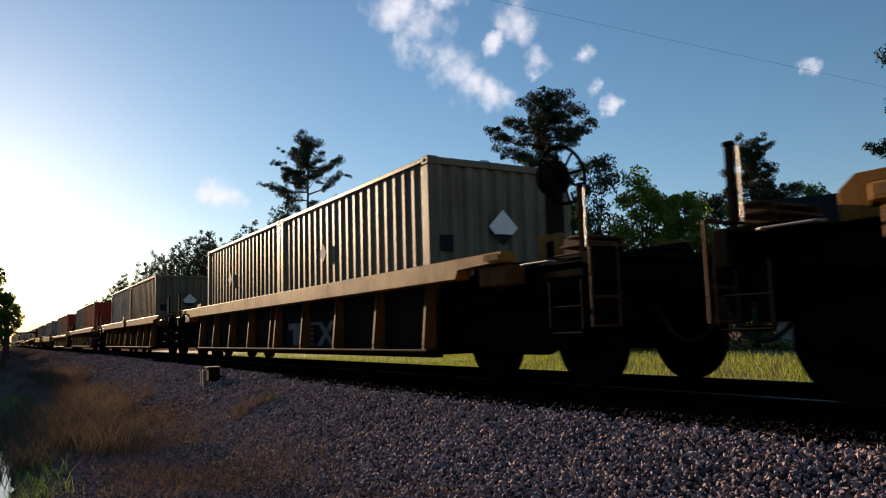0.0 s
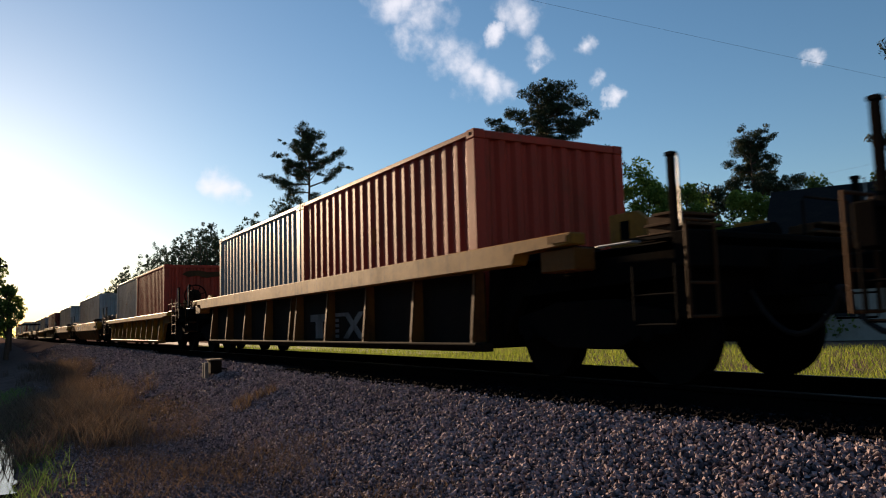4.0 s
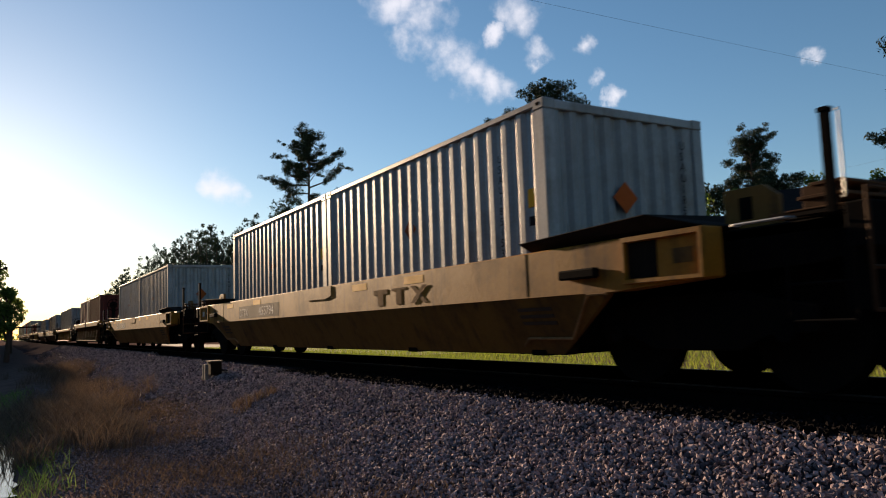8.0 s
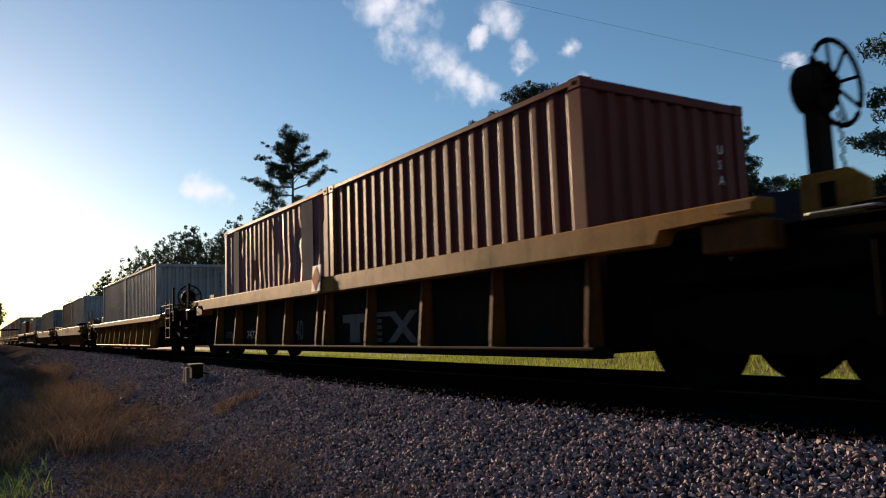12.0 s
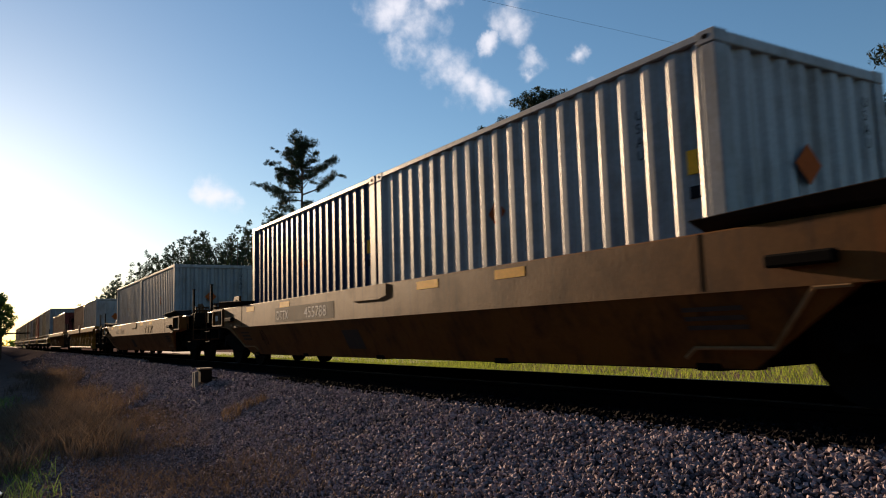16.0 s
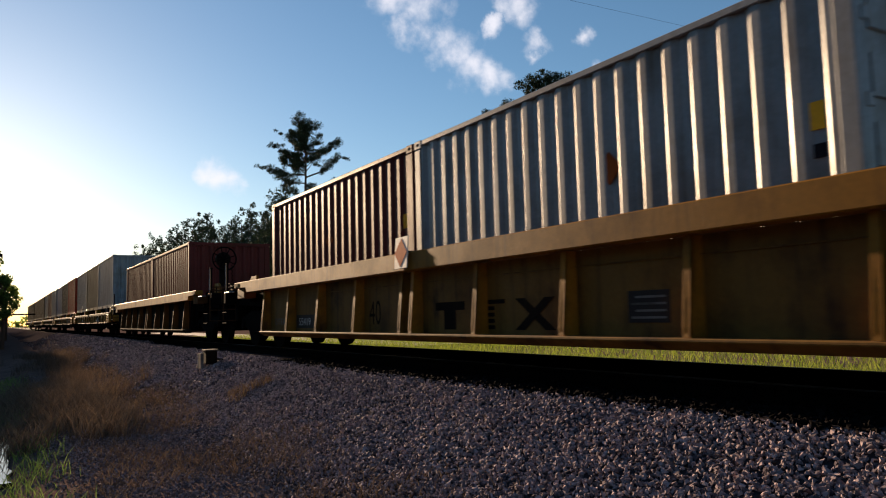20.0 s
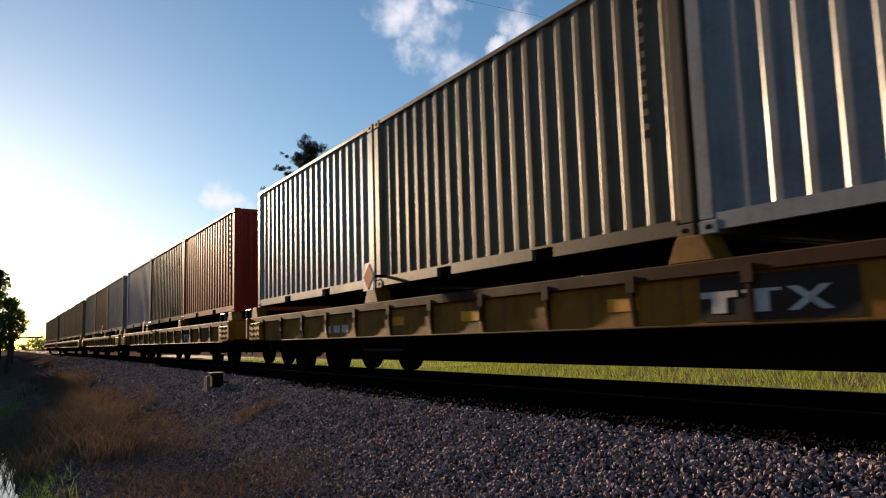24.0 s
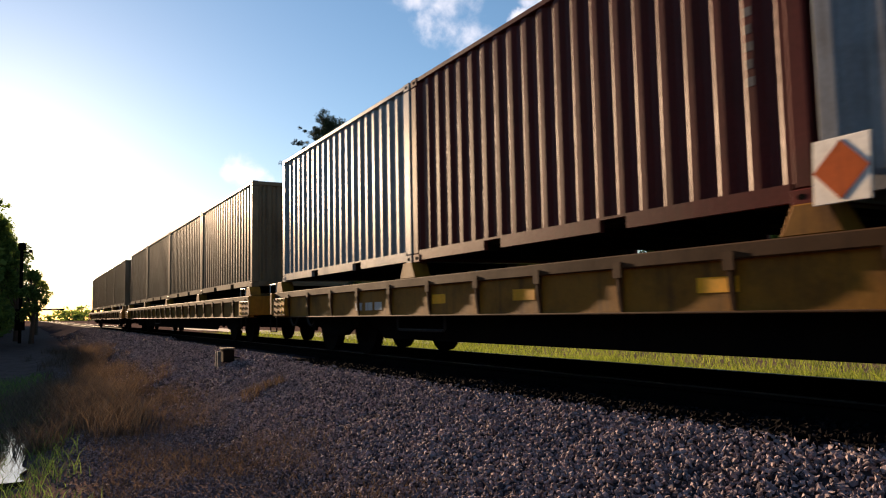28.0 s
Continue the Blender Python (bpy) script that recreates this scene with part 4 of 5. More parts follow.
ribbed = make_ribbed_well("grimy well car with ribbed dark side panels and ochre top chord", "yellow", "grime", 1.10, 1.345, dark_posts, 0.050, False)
# Ochre panels: the yellow darkened for the shade below the chord.
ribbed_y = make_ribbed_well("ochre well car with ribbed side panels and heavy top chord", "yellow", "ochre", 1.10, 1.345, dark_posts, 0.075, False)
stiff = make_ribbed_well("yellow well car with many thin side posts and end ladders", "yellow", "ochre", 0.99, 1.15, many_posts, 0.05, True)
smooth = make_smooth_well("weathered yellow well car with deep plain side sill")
rusty = make_smooth_well("rust-stained brown well car with deep plain side sill", "rusty", "rusty")
flat3 = make_flat_car("ochre flat car with outrigger ribs and three containers on it", 9.3, 6.55, [-9.1, -3.05, 3.05, 9.1])
flat4 = make_flat_car("long ochre flat car with outrigger ribs and four containers on it", 12.6, 9.6, [-12.2, -6.1, 0, 6.1, 12.2])

CARS = {}
used = set()


def put_car(key, proto, u):
    if proto.name in used:
        ob = copy_thing(proto, Matrix.Identity(4))
    else:
        ob = proto
        used.add(proto.name)
    CARS[key] = at_train(ob, u)
    return ob


for key, proto, u in (("z", ribbed, -5.5), (0, ribbed, 14.55), (1, ribbed, 34.56), (2, ribbed, 54.6), (3, stiff, 74.45), (4, smooth, 94.41), (5, smooth, 114.90),
                      (6, ribbed, 135.1), (7, stiff, 155.29), (8, rusty, 175.20), (9, rusty, 195.46), (10, ribbed_y, 215.61), (11, ribbed, 235.52),
                      (12, flat3, 255.33), (13, flat3, 275.62), (14, flat3, 295.44), (15, flat4, 319.28), (16, flat4, 346.6)):
    put_car(key, proto, u)

# marks that set single cars apart
for key in (0, 1, 2, 6):
    logo_blocks(CARS[key], -0.95, 0.32, 0.42, -1.2312, 0.75)
logo_blocks(CARS[10], -0.87, 0.33, 0.34, -1.2312, 0.85, "grime")
for key in (4, 9):
    logo_blocks(CARS[key], -2.62, 0.80, 0.22, -1.4812, 0.56, "ghost")
stretch = Matrix.Diagonal((1.3, 1, 1, 1))
lettering("747285", 0.23, "letter", CARS[6], on_side(4.40, 0.40, -1.2312) @ Matrix.Diagonal((1.40, 1, 1, 1)), "car_number")
lettering("DTTX", 0.20, "faded", CARS[6], on_side(5.95, 0.41, -1.2312), "reporting_mark")
lettering("DTTX", 0.18, "faded", CARS[0], on_side(5.90, 0.34, -1.2312) @ stretch, "reporting_mark")
lettering("DTTX", 0.18, "faded", CARS[10], on_side(5.90, 0.40, -1.2312) @ stretch, "reporting_mark")
part("sign_field", box(B(), -1.2335, -1.2312, 3.62, 4.62, 0.34, 0.58), "panel", CARS[10], "black field behind the car number")
lettering("55419", 0.19, "letter", CARS[10], on_side(4.52, 0.39, -1.2342) @ stretch, "car_number")
lettering("40", 0.42, "grime", CARS[10], on_side(1.46, 0.40, -1.2312) @ Matrix.Diagonal((0.95, 1.2, 1, 1)), "load_number")
lettering("40", 0.42, "faded", CARS[6], on_side(1.52, 0.36, -1.2312) @ Matrix.Diagonal((0.85, 1.2, 1, 1)), "load_number")
for key, y in ((4, 4.58), (5, 4.65), (8, 3.74)):
    part("sign_field", box(B(), -1.4815, -1.479, y - 2.72, y + 0.08, 0.79, 1.05), "panel", CARS[key], "black field behind the car number")
for key, mark, my, num, ny, tone in ((4, "DTTX", 4.58, "455794", 3.16, "letter"), (5, "DTTX", 4.65, "59825", 3.10, "letter"), (8, "DTTX", 3.74, "455788", 2.30, "letter"), (9, "DTTX", 4.25, "455722", 3.1, "faded")):
    car = CARS[key]
    if mark:
        lettering(mark, 0.22, tone, car, on_side(my, 0.83, -1.4822) @ Matrix.Diagonal((1.08, 1.05, 1, 1)), "reporting_mark")
    lettering(num, 0.24, tone, car, on_side(ny, 0.83, -1.4822) @ Matrix.Diagonal((1.36, 1.06, 1, 1)), "car_number")
slant = Matrix.Rotation(math.atan2(0.285, 0.575), 4, "X")
for key, y in ((5, 6.62), (8, 5.05)):
    lettering("40", 0.40, "umber", CARS[key], on_side(y, 0.36, -1.283) @ slant @ Matrix.Diagonal((0.85, 1.25, 1, 1)), "load_number")
for key in (8, 9):
    bm = hexa(B(), [(-1.2475, 0.35, 0.30), (-1.2450, 0.35, 0.30), (-1.2450, 0.95, 0.30), (-1.2475, 0.95, 0.30), (-1.3920, 0.35, 0.59), (-1.3895, 0.35, 0.59), (-1.3895, 0.95, 0.59), (-1.3920, 0.95, 0.59)])
    part("stencil_block", bm, "panel", CARS[key], "black stencilled block of worn small writing")
for key in (0, 6, 11):
    brake_wheel(CARS[key], -0.75, -8.22, 2.19)
for key in (3, 7):
    brake_wheel(CARS[key], -0.95, -9.68 if key == 3 else -9.45, 1.60)
for key in (3, 7, 10):
    block = part("stencil_block", box(B(), -1.236, -1.231, -4.4, -3.92, 0.40, 0.68), "panel", CARS[key], "black stencilled block of worn small writing")
    for k in range(4):
        part("writing_bar", box(B(), -1.2385, -1.2362, -4.36, -3.96 - 0.05 * (k % 2), 0.435 + 0.06 * k, 0.455 + 0.06 * k), "faded", block)
for key in (3, 7):
    field_plate = part("sign_field", box(B(), -1.234, -1.2312, 4.03, 6.12, 0.32, 0.56), "panel", CARS[key], "black field behind the car number")
    for k in range(6):
        part("writing_bar", box(B(), -1.2362, -1.2342, 4.14 + 0.15 * k, 4.24 + 0.15 * k, 0.38, 0.50), "faded", field_plate)
    lettering("DTTX", 0.17, "faded", CARS[key], on_side(6.05, 0.38, -1.2346) @ stretch, "reporting_mark")

# ---- the containers: colour from front to back on each car ----
KINDS = {
    "white": "white corrugated steel shipping container with rust streaks", "beige": "grey-beige corrugated steel shipping container, sun-bleached",
    "blue": "pale blue corrugated steel shipping container", "red": "faded red corrugated steel shipping container",
    "maroon": "maroon corrugated steel shipping container, dented and rusty", "brown": "rust-brown corrugated steel shipping container",
    "navy": "dark navy blue corrugated steel shipping container", "black": "near-black glossy corrugated steel shipping container"}
proto_box = {}


def put_container(colour, u, up, doors=False):
    key = (colour, doors)
    if key in proto_box:
        ob = copy_thing(proto_box[key], Matrix.Identity(4))
    else:
        ob = proto_box[key] = make_container(KINDS[colour], colour, doors)
    return at_train(ob, u, up)


LOAD = {"z": "WW", 0: "BB", 1: "BW", 2: "RW", 3: "RW", 4: "WW", 5: "WW", 6: "OM", 7: "WW", 8: "WN", 9: "WW", 10: "WO", 11: "OO", 12: "WBW", 13: "RKU", 14: "WOW", 15: "BBBB", 16: "BBBB"}
NAMES = {"W": "white", "B": "beige", "R": "red", "M": "maroon", "N": "navy", "O": "brown", "K": "black", "U": "blue"}
BOXES = {}
for key, code in LOAD.items():
    mid = [u for ob, u, up in TRAIN if ob == CARS[key]][0]
    for i, c in enumerate(code):
        u = mid + (i - (len(code) - 1) / 2) * 6.12
        BOXES[key, i] = put_container(NAMES[c], u, 1.28 if key in (12, 13, 14, 15, 16) else 0.275, key == 10 and i == 0)

EF = -CL / 2 - 0.002
for (key, i), ob in BOXES.items():
    if key in (15, 16, "z"):
        continue
    if key == 0:
        diamond(ob, -CW - 0.003, 0.72, 1.66, 0.16, "paper", name="white_placard")
    elif key in (1, 2):
        diamond(ob, -CW + 0.036, -0.1, 1.6, 0.16, "paper" if key == 1 and i == 0 else "orange", name="diamond_placard")
    elif key not in (6, 7, 11, 12, 13, 14):
        diamond(ob, -CW + 0.036, -0.65 if key in (9, 10) and i == 0 else 0.05, 1.56, 0.16)
    if i == 0 and key in (4, 5, 7, 8, 9, 12):
        diamond(ob, 0.09 if key == 12 else -0.11, EF, 1.63 if key == 12 else 1.57, 0.18, face="front")
    if i == 0 and key == 10:
        diamond(ob, -0.25, EF - 0.03, 1.62, 0.2, face="front")
    if key in (3, 4, 5, 8, 9, 10) or (key == 7 and i == 0):
        part("yellow_label", box(B(), -CW + 0.040, -CW + 0.052, -2.765, -2.65, 1.46, 1.66), "reflect", ob)
        part("data_plate", box(B(), -CW + 0.040, -CW + 0.052, -2.765, -2.66, 1.26, 1.36), "ink", ob)
for key, text in ((4, "USAU185153"), (5, "USAU121105"), (3, "USAU1221"), (9, "USAU"), (8, "USAU"), (7, "USAU")):
    for i in (0, 1):
        ob = BOXES[key, i]
        for k, ch in enumerate(text):
            lettering(ch, 0.13, "ink", ob, on_side(-2.095, 2.06 - k * 0.121, -CW + 0.0525), "side_letter")
    ob = BOXES[key, 0]
    for k, ch in enumerate(text[:8]):
        lettering(ch, 0.14, "ink", ob, on_front(0.80, EF - 0.002, 2.2 - k * 0.13), "end_letter")
for k, ch in enumerate("USA"):
    lettering(ch, 0.14, "letter", BOXES[6, 0], on_front(0.72, EF - 0.002, 2.0 - k * 0.17), "end_letter")
for key, i in ((1, 0), (6, 1), (10, 1), (13, 2), (14, 1), (12, 2)):
    hung_placard(BOXES[key, i], (-3.4 if key > 11 else -3.15) if i else 3.0, 0.86 if key < 12 else -0.28 if key == 13 else -0.06)

# worn writing on the webs of the flat cars, and weathering that sets single containers apart
for key in (12, 13, 14):
    car = CARS[key]
    if key < 14:
        part("sign_field", box(B(), -1.3035, -1.3005, -4.42 - (0.55 if key == 13 else 0), -3.12 - (0.55 if key == 13 else 0), 0.58, 0.92), "panel", car, "black field behind a worn logo")
        logo_blocks(car, -3.30 - (0.55 if key == 13 else 0), 0.64, 0.17, -1.304, 0.38, "letter")
    for a in (4.95, 4.55, 4.2):
        part("worn_writing", box(B(), -1.3035, -1.301, a - 0.26, a, 0.64, 0.76), "letter", car, "worn white stencil marks")
    for a, b in ((-2.44, -2.05), (0.1, 0.5), (2.0, 2.35)):
        part("yellow_patch", box(B(), -1.3035, -1.301, a, b, 0.70, 0.82), "reflect", car)
for i, ob in ((1, BOXES[12, 1]), (1, BOXES[14, 1]), (1, BOXES[13, 0])):
    for k in range(11):
        part("writing_bar", box(B(), -CW + 0.015, -CW + 0.0175, -2.598 + 0.01 * (k % 2), -2.53, 2.30 - k * 0.135, 2.37 - k * 0.135), "ink" if ob == BOXES[12, 1] else "faded", ob)
for a, b in ((1.95, 2.35), (-2.36, -1.82)):
    part("patch_panel", worn(box(B(), -CW + 0.008, -CW + 0.02, a, b, 0.17, 2.50), 0.004), "slate", BOXES[6, 1], "flat grey repair panel")
part("dark_strip", box(B(), -CW + 0.0515, -CW + 0.0525, -2.458, -2.383, 0.35, 2.30), "slate", BOXES[3, 0], "dark strip behind vertical writing")
for k in range(12):
    part("writing_bar", box(B(), -CW + 0.0500, -CW + 0.0513, -2.452, -2.39 - 0.012 * (k % 3), 2.2 - k * 0.15, 2.28 - k * 0.15), "letter" if k % 4 else "faded", BOXES[3, 0])
for key in (0, 1):
    ob = BOXES[key, 0]
    diamond(ob, -0.02, EF - 0.003, 1.66, 0.25, "paper", "front", "white_placard")
    part("placard_foot", prism(B(), [(-0.17, 1.56), (-0.02, 1.41), (0.13, 1.56)], EF - 0.012, EF - 0.009, "y"), "ink", ob)
    for k in range(6):
        part("writing_bar", box(B(), 0.82, 0.92, EF - 0.0035, EF - 0.002, 1.94 - k * 0.09, 2.0 - k * 0.09), "ink", ob)
    part("stencil_block", box(B(), -1.06, -0.85, EF - 0.0035, EF - 0.002, 1.30, 1.52), "ink", ob)
part("soot_smear", prism(B(), [(-0.62, 2.24), (-0.40, 2.15), (-0.12, 2.20), (0.22, 2.12), (0.62, 2.18), (0.84, 2.28), (0.70, 2.36), (0.30, 2.33), (-0.05, 2.39), (-0.45, 2.36)], EF - 0.004, EF - 0.002, "y"), "umber", BOXES[3, 0], "dark soot smear across the end")


# ---- ground, ballast and track ----
def smooth_step(a, b, x):
    t = min(1.0, max(0.0, (x - a) / (b - a)))
    return t * t * (3 - 2 * t)


def lerp_profile(x, pts):
    for (xa, za), (xb, zb) in zip(pts, pts[1:]):
        if x <= xb:
            return za + (zb - za) * max(0.0, (x - xa) / (xb - xa))
    return pts[-1][1]


RAIL = RZ - 0.098
BED = [(2.0, -0.03), (2.75, 0.10), (4.40, 0.70), (4.70, 0.76), (7.40, 0.76), (8.9, 0.26), (9.6, 0.16)]


def ground_z(x, y):
    n = noise.noise((x * 0.35, y * 0.35, 0.0)) * 0.06 + noise.noise((x * 1.3, y * 1.3, 4.0)) * 0.025
    z = n * smooth_step(400, 60, abs(y))
    if x > 9.0:
        z += 0.22
    if x < 1.0:
        z -= 0.16 * smooth_step(1.0, 0.0, x) * smooth_step(-3.5, -1.5, x)
    return z


def bed_z(x, y):
    return lerp_profile(x, BED) + noise.noise((x * 2.2, y * 2.2, 9.0)) * 0.025


def sheet(name, xs, ys, height, material):
    verts = [(x, y, height(x, y)) for y in ys for x in xs]
    n = len(xs)
    faces = [(j * n + i, j * n + i + 1, (j + 1) * n + i + 1, (j + 1) * n + i) for j in range(len(ys) - 1) for i in range(n - 1)]
    ob = bulk(name, verts, faces, material)
    for p in ob.data.polygons:
        p.use_smooth = True
    return ob


gx = [-2500, -900, -300, -100, -40, -20, -10] + [-6 + k * 0.4 for k in range(26)] + [5, 6, 7, 8, 8.6] + [9.2 + k * 0.8 for k in range(24)] + [30, 36, 45, 60, 90, 150, 300, 900, 2500]
gy = [-2500, -600, -330, -150, -60, -20, -8] + [-4 + k * 0.5 for k in range(90)] + [42 + k * 3 for k in range(20)] + [105, 125, 150, 200, 300, 500, 1000, 2500]
tagged(sheet("ground", gx, gy, lambda x, y: ground_z(x, y) - (0.12 if 4 < x < 9 else 0), "earth"), "brown gravelly earth with dry grass along the railway", "ground", kind="structure")
bx = [2.0, 2.35, 2.75, 3.1, 3.5, 3.9, 4.2, 4.45, 4.75, 5.4, 6.1, 6.8, 7.45, 7.9, 8.4, 8.9, 9.6]
by = [-330, -60, -20, -6] + [-3 + k * 0.4 for k in range(80)] + [30 + k * 2.5 for k in range(40)] + [140, 180, 240, 320, 420, 600, 1200]
bed = tagged(sheet("ballast_bed", bx, by, bed_z, "ballast"), "grey crushed stone ballast bed with sloping shoulder", "ballast", kind="structure")

track = tagged(thing("track", "single railway track on dark timber ties", "railway track"), kind="structure")
for s in (-1, 1):
    x = CX + s * 0.755
    prof = [(-0.07, 0.0), (0.07, 0.0), (0.07, 0.012), (0.012, 0.03), (0.009, 0.115), (0.035, 0.13), (0.035, 0.162), (-0.035, 0.162), (-0.035, 0.13), (-0.009, 0.115), (-0.012, 0.03), (-0.07, 0.012)]
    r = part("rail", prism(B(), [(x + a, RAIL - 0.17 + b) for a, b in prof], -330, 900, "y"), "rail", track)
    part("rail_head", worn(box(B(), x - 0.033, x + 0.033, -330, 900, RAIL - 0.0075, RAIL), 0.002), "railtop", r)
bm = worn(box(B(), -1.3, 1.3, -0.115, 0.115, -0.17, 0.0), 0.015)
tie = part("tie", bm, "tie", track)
tie.location = (CX, -6, RAIL - 0.175)
for k in range(1, 290):
    t2 = new("tie", tie.data)
    t2.parent = track
    t2.location = (CX + random.uniform(-0.04, 0.04), -6 + k * 0.52, RAIL - 0.175 + random.uniform(-0.006, 0.006))
    t2.rotation_euler = (0, 0, random.uniform(-0.02, 0.02))

# small equipment box that stands on the shoulder by the track
sb = thing("track_box", "small rusty metal junction box on two stubs beside the track", "junction box", at=(4.12, 16.75, bed_z(4.12, 16.75)))
part("housing", worn(box(B(), -0.19, 0.05, -0.16, 0.16, 0.02, 0.30), 0.012), "grime", sb)
part("lid", worn(box(B(), -0.21, 0.07, -0.18, 0.18, 0.30, 0.33), 0.006), "pole", sb)
part("stub", worn(box(B(), -0.30, -0.23, -0.12, -0.02, -0.08, 0.26), 0.006), "faded", sb)
part("stub", worn(box(B(), -0.30, -0.23, 0.06, 0.14, -0.08, 0.24), 0.006), "faded", sb)
part("conduit", tube(B(), [(0.05, 0, 0.12), (0.3, 0, 0.08), (0.55, 0, 0.02), (0.8, 0, -0.02)], 0.02, 8), "hose", sb)


# ---- crushed stone ----
def top_z(x, y):
    return max(bed_z(x, y), ground_z(x, y)) if x > 2.0 else ground_z(x, y)


def rock_shapes(n, rng):
    """Angular chips: the hulls of eight scattered points, as corners and triangles."""
    out = []
    while len(out) < n:
        bm = B()
        d = rng.normal(size=(8, 3))
        d = d / np.linalg.norm(d, axis=1)[:, None] * rng.uniform(0.8, 1.0, (8, 1)) * np.array([1.0, rng.uniform(0.6, 0.95), rng.uniform(0.45, 0.75)])
        vs = [bm.verts.new(p) for p in d]
        bmesh.ops.convex_hull(bm, input=vs)
        bm.verts.index_update()
        if all(v.link_faces for v in bm.verts):
            out.append((np.array([v.co for v in bm.verts]) * 0.6, np.array([[v.index for v in f.verts] for f in bm.faces])))
        bm.free()
    return out


rng = np.random.default_rng(5)
SHAPES = rock_shapes(16, rng)


def scatter(spots, size_lo, size_hi, sink):
    """Stones of random shape, size and turn at the spots, as corners and triangles."""
    spots = np.array(spots).reshape(-1, 3)
    kind = rng.integers(len(SHAPES), size=len(spots))
    verts, faces, k = [], [], 0
    for i, (co, tri) in enumerate(SHAPES):
        p = spots[kind == i]
        if not len(p):
            continue
        q = rng.normal(size=(len(p), 4))
        w, x, y, z = (q / np.linalg.norm(q, axis=1)[:, None]).T
        r = np.array([[1 - 2 * (y * y + z * z), 2 * (x * y - z * w), 2 * (x * z + y * w)], [2 * (x * y + z * w), 1 - 2 * (x * x + z * z), 2 * (y * z - x * w)],
                      [2 * (x * z - y * w), 2 * (y * z + x * w), 1 - 2 * (x * x + y * y)]]).transpose(2, 0, 1)
        size = rng.uniform(size_lo, size_hi, (len(p), 1, 1))
        v = np.einsum("nij,vj->nvi", r, co) * size + p[:, None, :] + np.array([0, 0, 1.0]) * size * sink
        f = tri[None] + (k + np.arange(len(p)) * len(co))[:, None, None]
        verts.append(v.reshape(-1, 3))
        faces.append(f.reshape(-1, 3))
        k += len(p) * len(co)
    return np.concatenate(verts).tolist(), np.concatenate(faces).tolist()


def field(x0, x1, y0, y1, per, height, keep=None):
    n = int((x1 - x0) * (y1 - y0) * per)
    pts = np.column_stack([rng.uniform(x0, x1, n), rng.uniform(y0, y1, n)])
    return [(x, y, height(x, y)) for x, y in pts if keep is None or rng.random() < keep(x, y)]


def shoulder(x, y):
    edge = 2.75 + 0.35 * noise.noise((y * 0.3, 2.0, 0.0)) + 0.02 * max(0, y - 8)
    return smooth_step(edge - 0.5, edge + 0.45, x) * 0.94 + 0.06


NEAR = (3.5, 4.5, 2.5, 3.4)     # the patch of stones beside the camera that are objects of their own
verts, faces = [], []
for (x0, x1, y0, y1, per, lo, hi) in ((2.2, 4.7, -9.0, 0.2, 130, 0.05, 0.08), (2.5, 4.65, 0.2, 2.0, 1700, 0.028, 0.066), (2.2, 4.6, 2.0, 7.0, 1700, 0.024, 0.060), (2.2, 4.6, 7.0, 14.0, 1400, 0.026, 0.055),
                                      (2.2, 4.75, 14.0, 30.0, 420, 0.042, 0.082), (2.2, 5.2, 30.0, 75.0, 85, 0.07, 0.13), (7.2, 9.3, 2.0, 40.0, 60, 0.05, 0.10)):
    spots = [p for p in field(x0, x1, y0, y1, per, bed_z, shoulder) if not (NEAR[0] < p[0] < NEAR[1] and NEAR[2] < p[1] < NEAR[3]) or rng.random() < 0.7]
    v, f = scatter(spots, lo, hi, 0.28)
    k = len(verts)
    verts += v
    faces += [tuple(k + i for i in q) for q in f]
tagged(bulk("ballast_stones", verts, faces, "stone", bed), "angular grey and tan crushed stones", kind="stuff")
stone_meshes = []
for co, tri in SHAPES:
    me = bpy.data.meshes.new("stone")
    me.from_pydata((co * 0.046).tolist(), [], tri.tolist())
    me.materials.append(M["stone"])
    stone_meshes.append(me)
# Strip of stones by the rail, with the train's shade in their colour.
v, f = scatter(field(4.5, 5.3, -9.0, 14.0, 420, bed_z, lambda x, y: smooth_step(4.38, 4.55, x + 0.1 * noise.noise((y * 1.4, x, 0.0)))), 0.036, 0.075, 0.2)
tagged(bulk("oiled_stones", v, f, "oiled"), "crushed stones beside the rail, coloured near black for the train's shade", "crushed stone", kind="stuff")
for k in range(300):
    x, y = random.uniform(NEAR[0], NEAR[1]), random.uniform(NEAR[2], NEAR[3])
    st = new("stone", stone_meshes[k % len(stone_meshes)])
    st.parent = bed
    st.location = (x, y, bed_z(x, y) + 0.016)
    st.rotation_euler = [random.uniform(-3, 3) for _ in range(3)]
spots = field(0.3, 3.1, 3.0, 13.0, 900, top_z, lambda x, y: smooth_step(0.2, 1.0, x)) + field(0.6, 2.6, 13.0, 26.0, 160, top_z)
v, f = scatter(spots, 0.016, 0.042, 0.3)
tagged(bulk("loose_gravel", v, f, "cinder"), "loose small dark gravel on the earth beside the ballast", "gravel", kind="stuff")
rx = [15.2, 16.4, 17.6, 18.8]
tagged(sheet("road", rx, [27 + k * 3 for k in range(24)], lambda x, y: ground_z(x, y) + 0.05, "road"), "pale gravel road beyond the grass", "road", kind="structure")


# ---- grass and weeds ----
def blades(spots, lo, hi, width, lean):
    verts, faces = [], []
    for x, y, z in spots:
        h, a = rng.uniform(lo, hi), rng.uniform(0, math.tau)
        b = a + rng.uniform(-1.2, 1.2)
        dx, dy = math.cos(a) * width, math.sin(a) * width
        lx, ly = math.cos(b) * lean * h, math.sin(b) * lean * h
        k = len(verts)
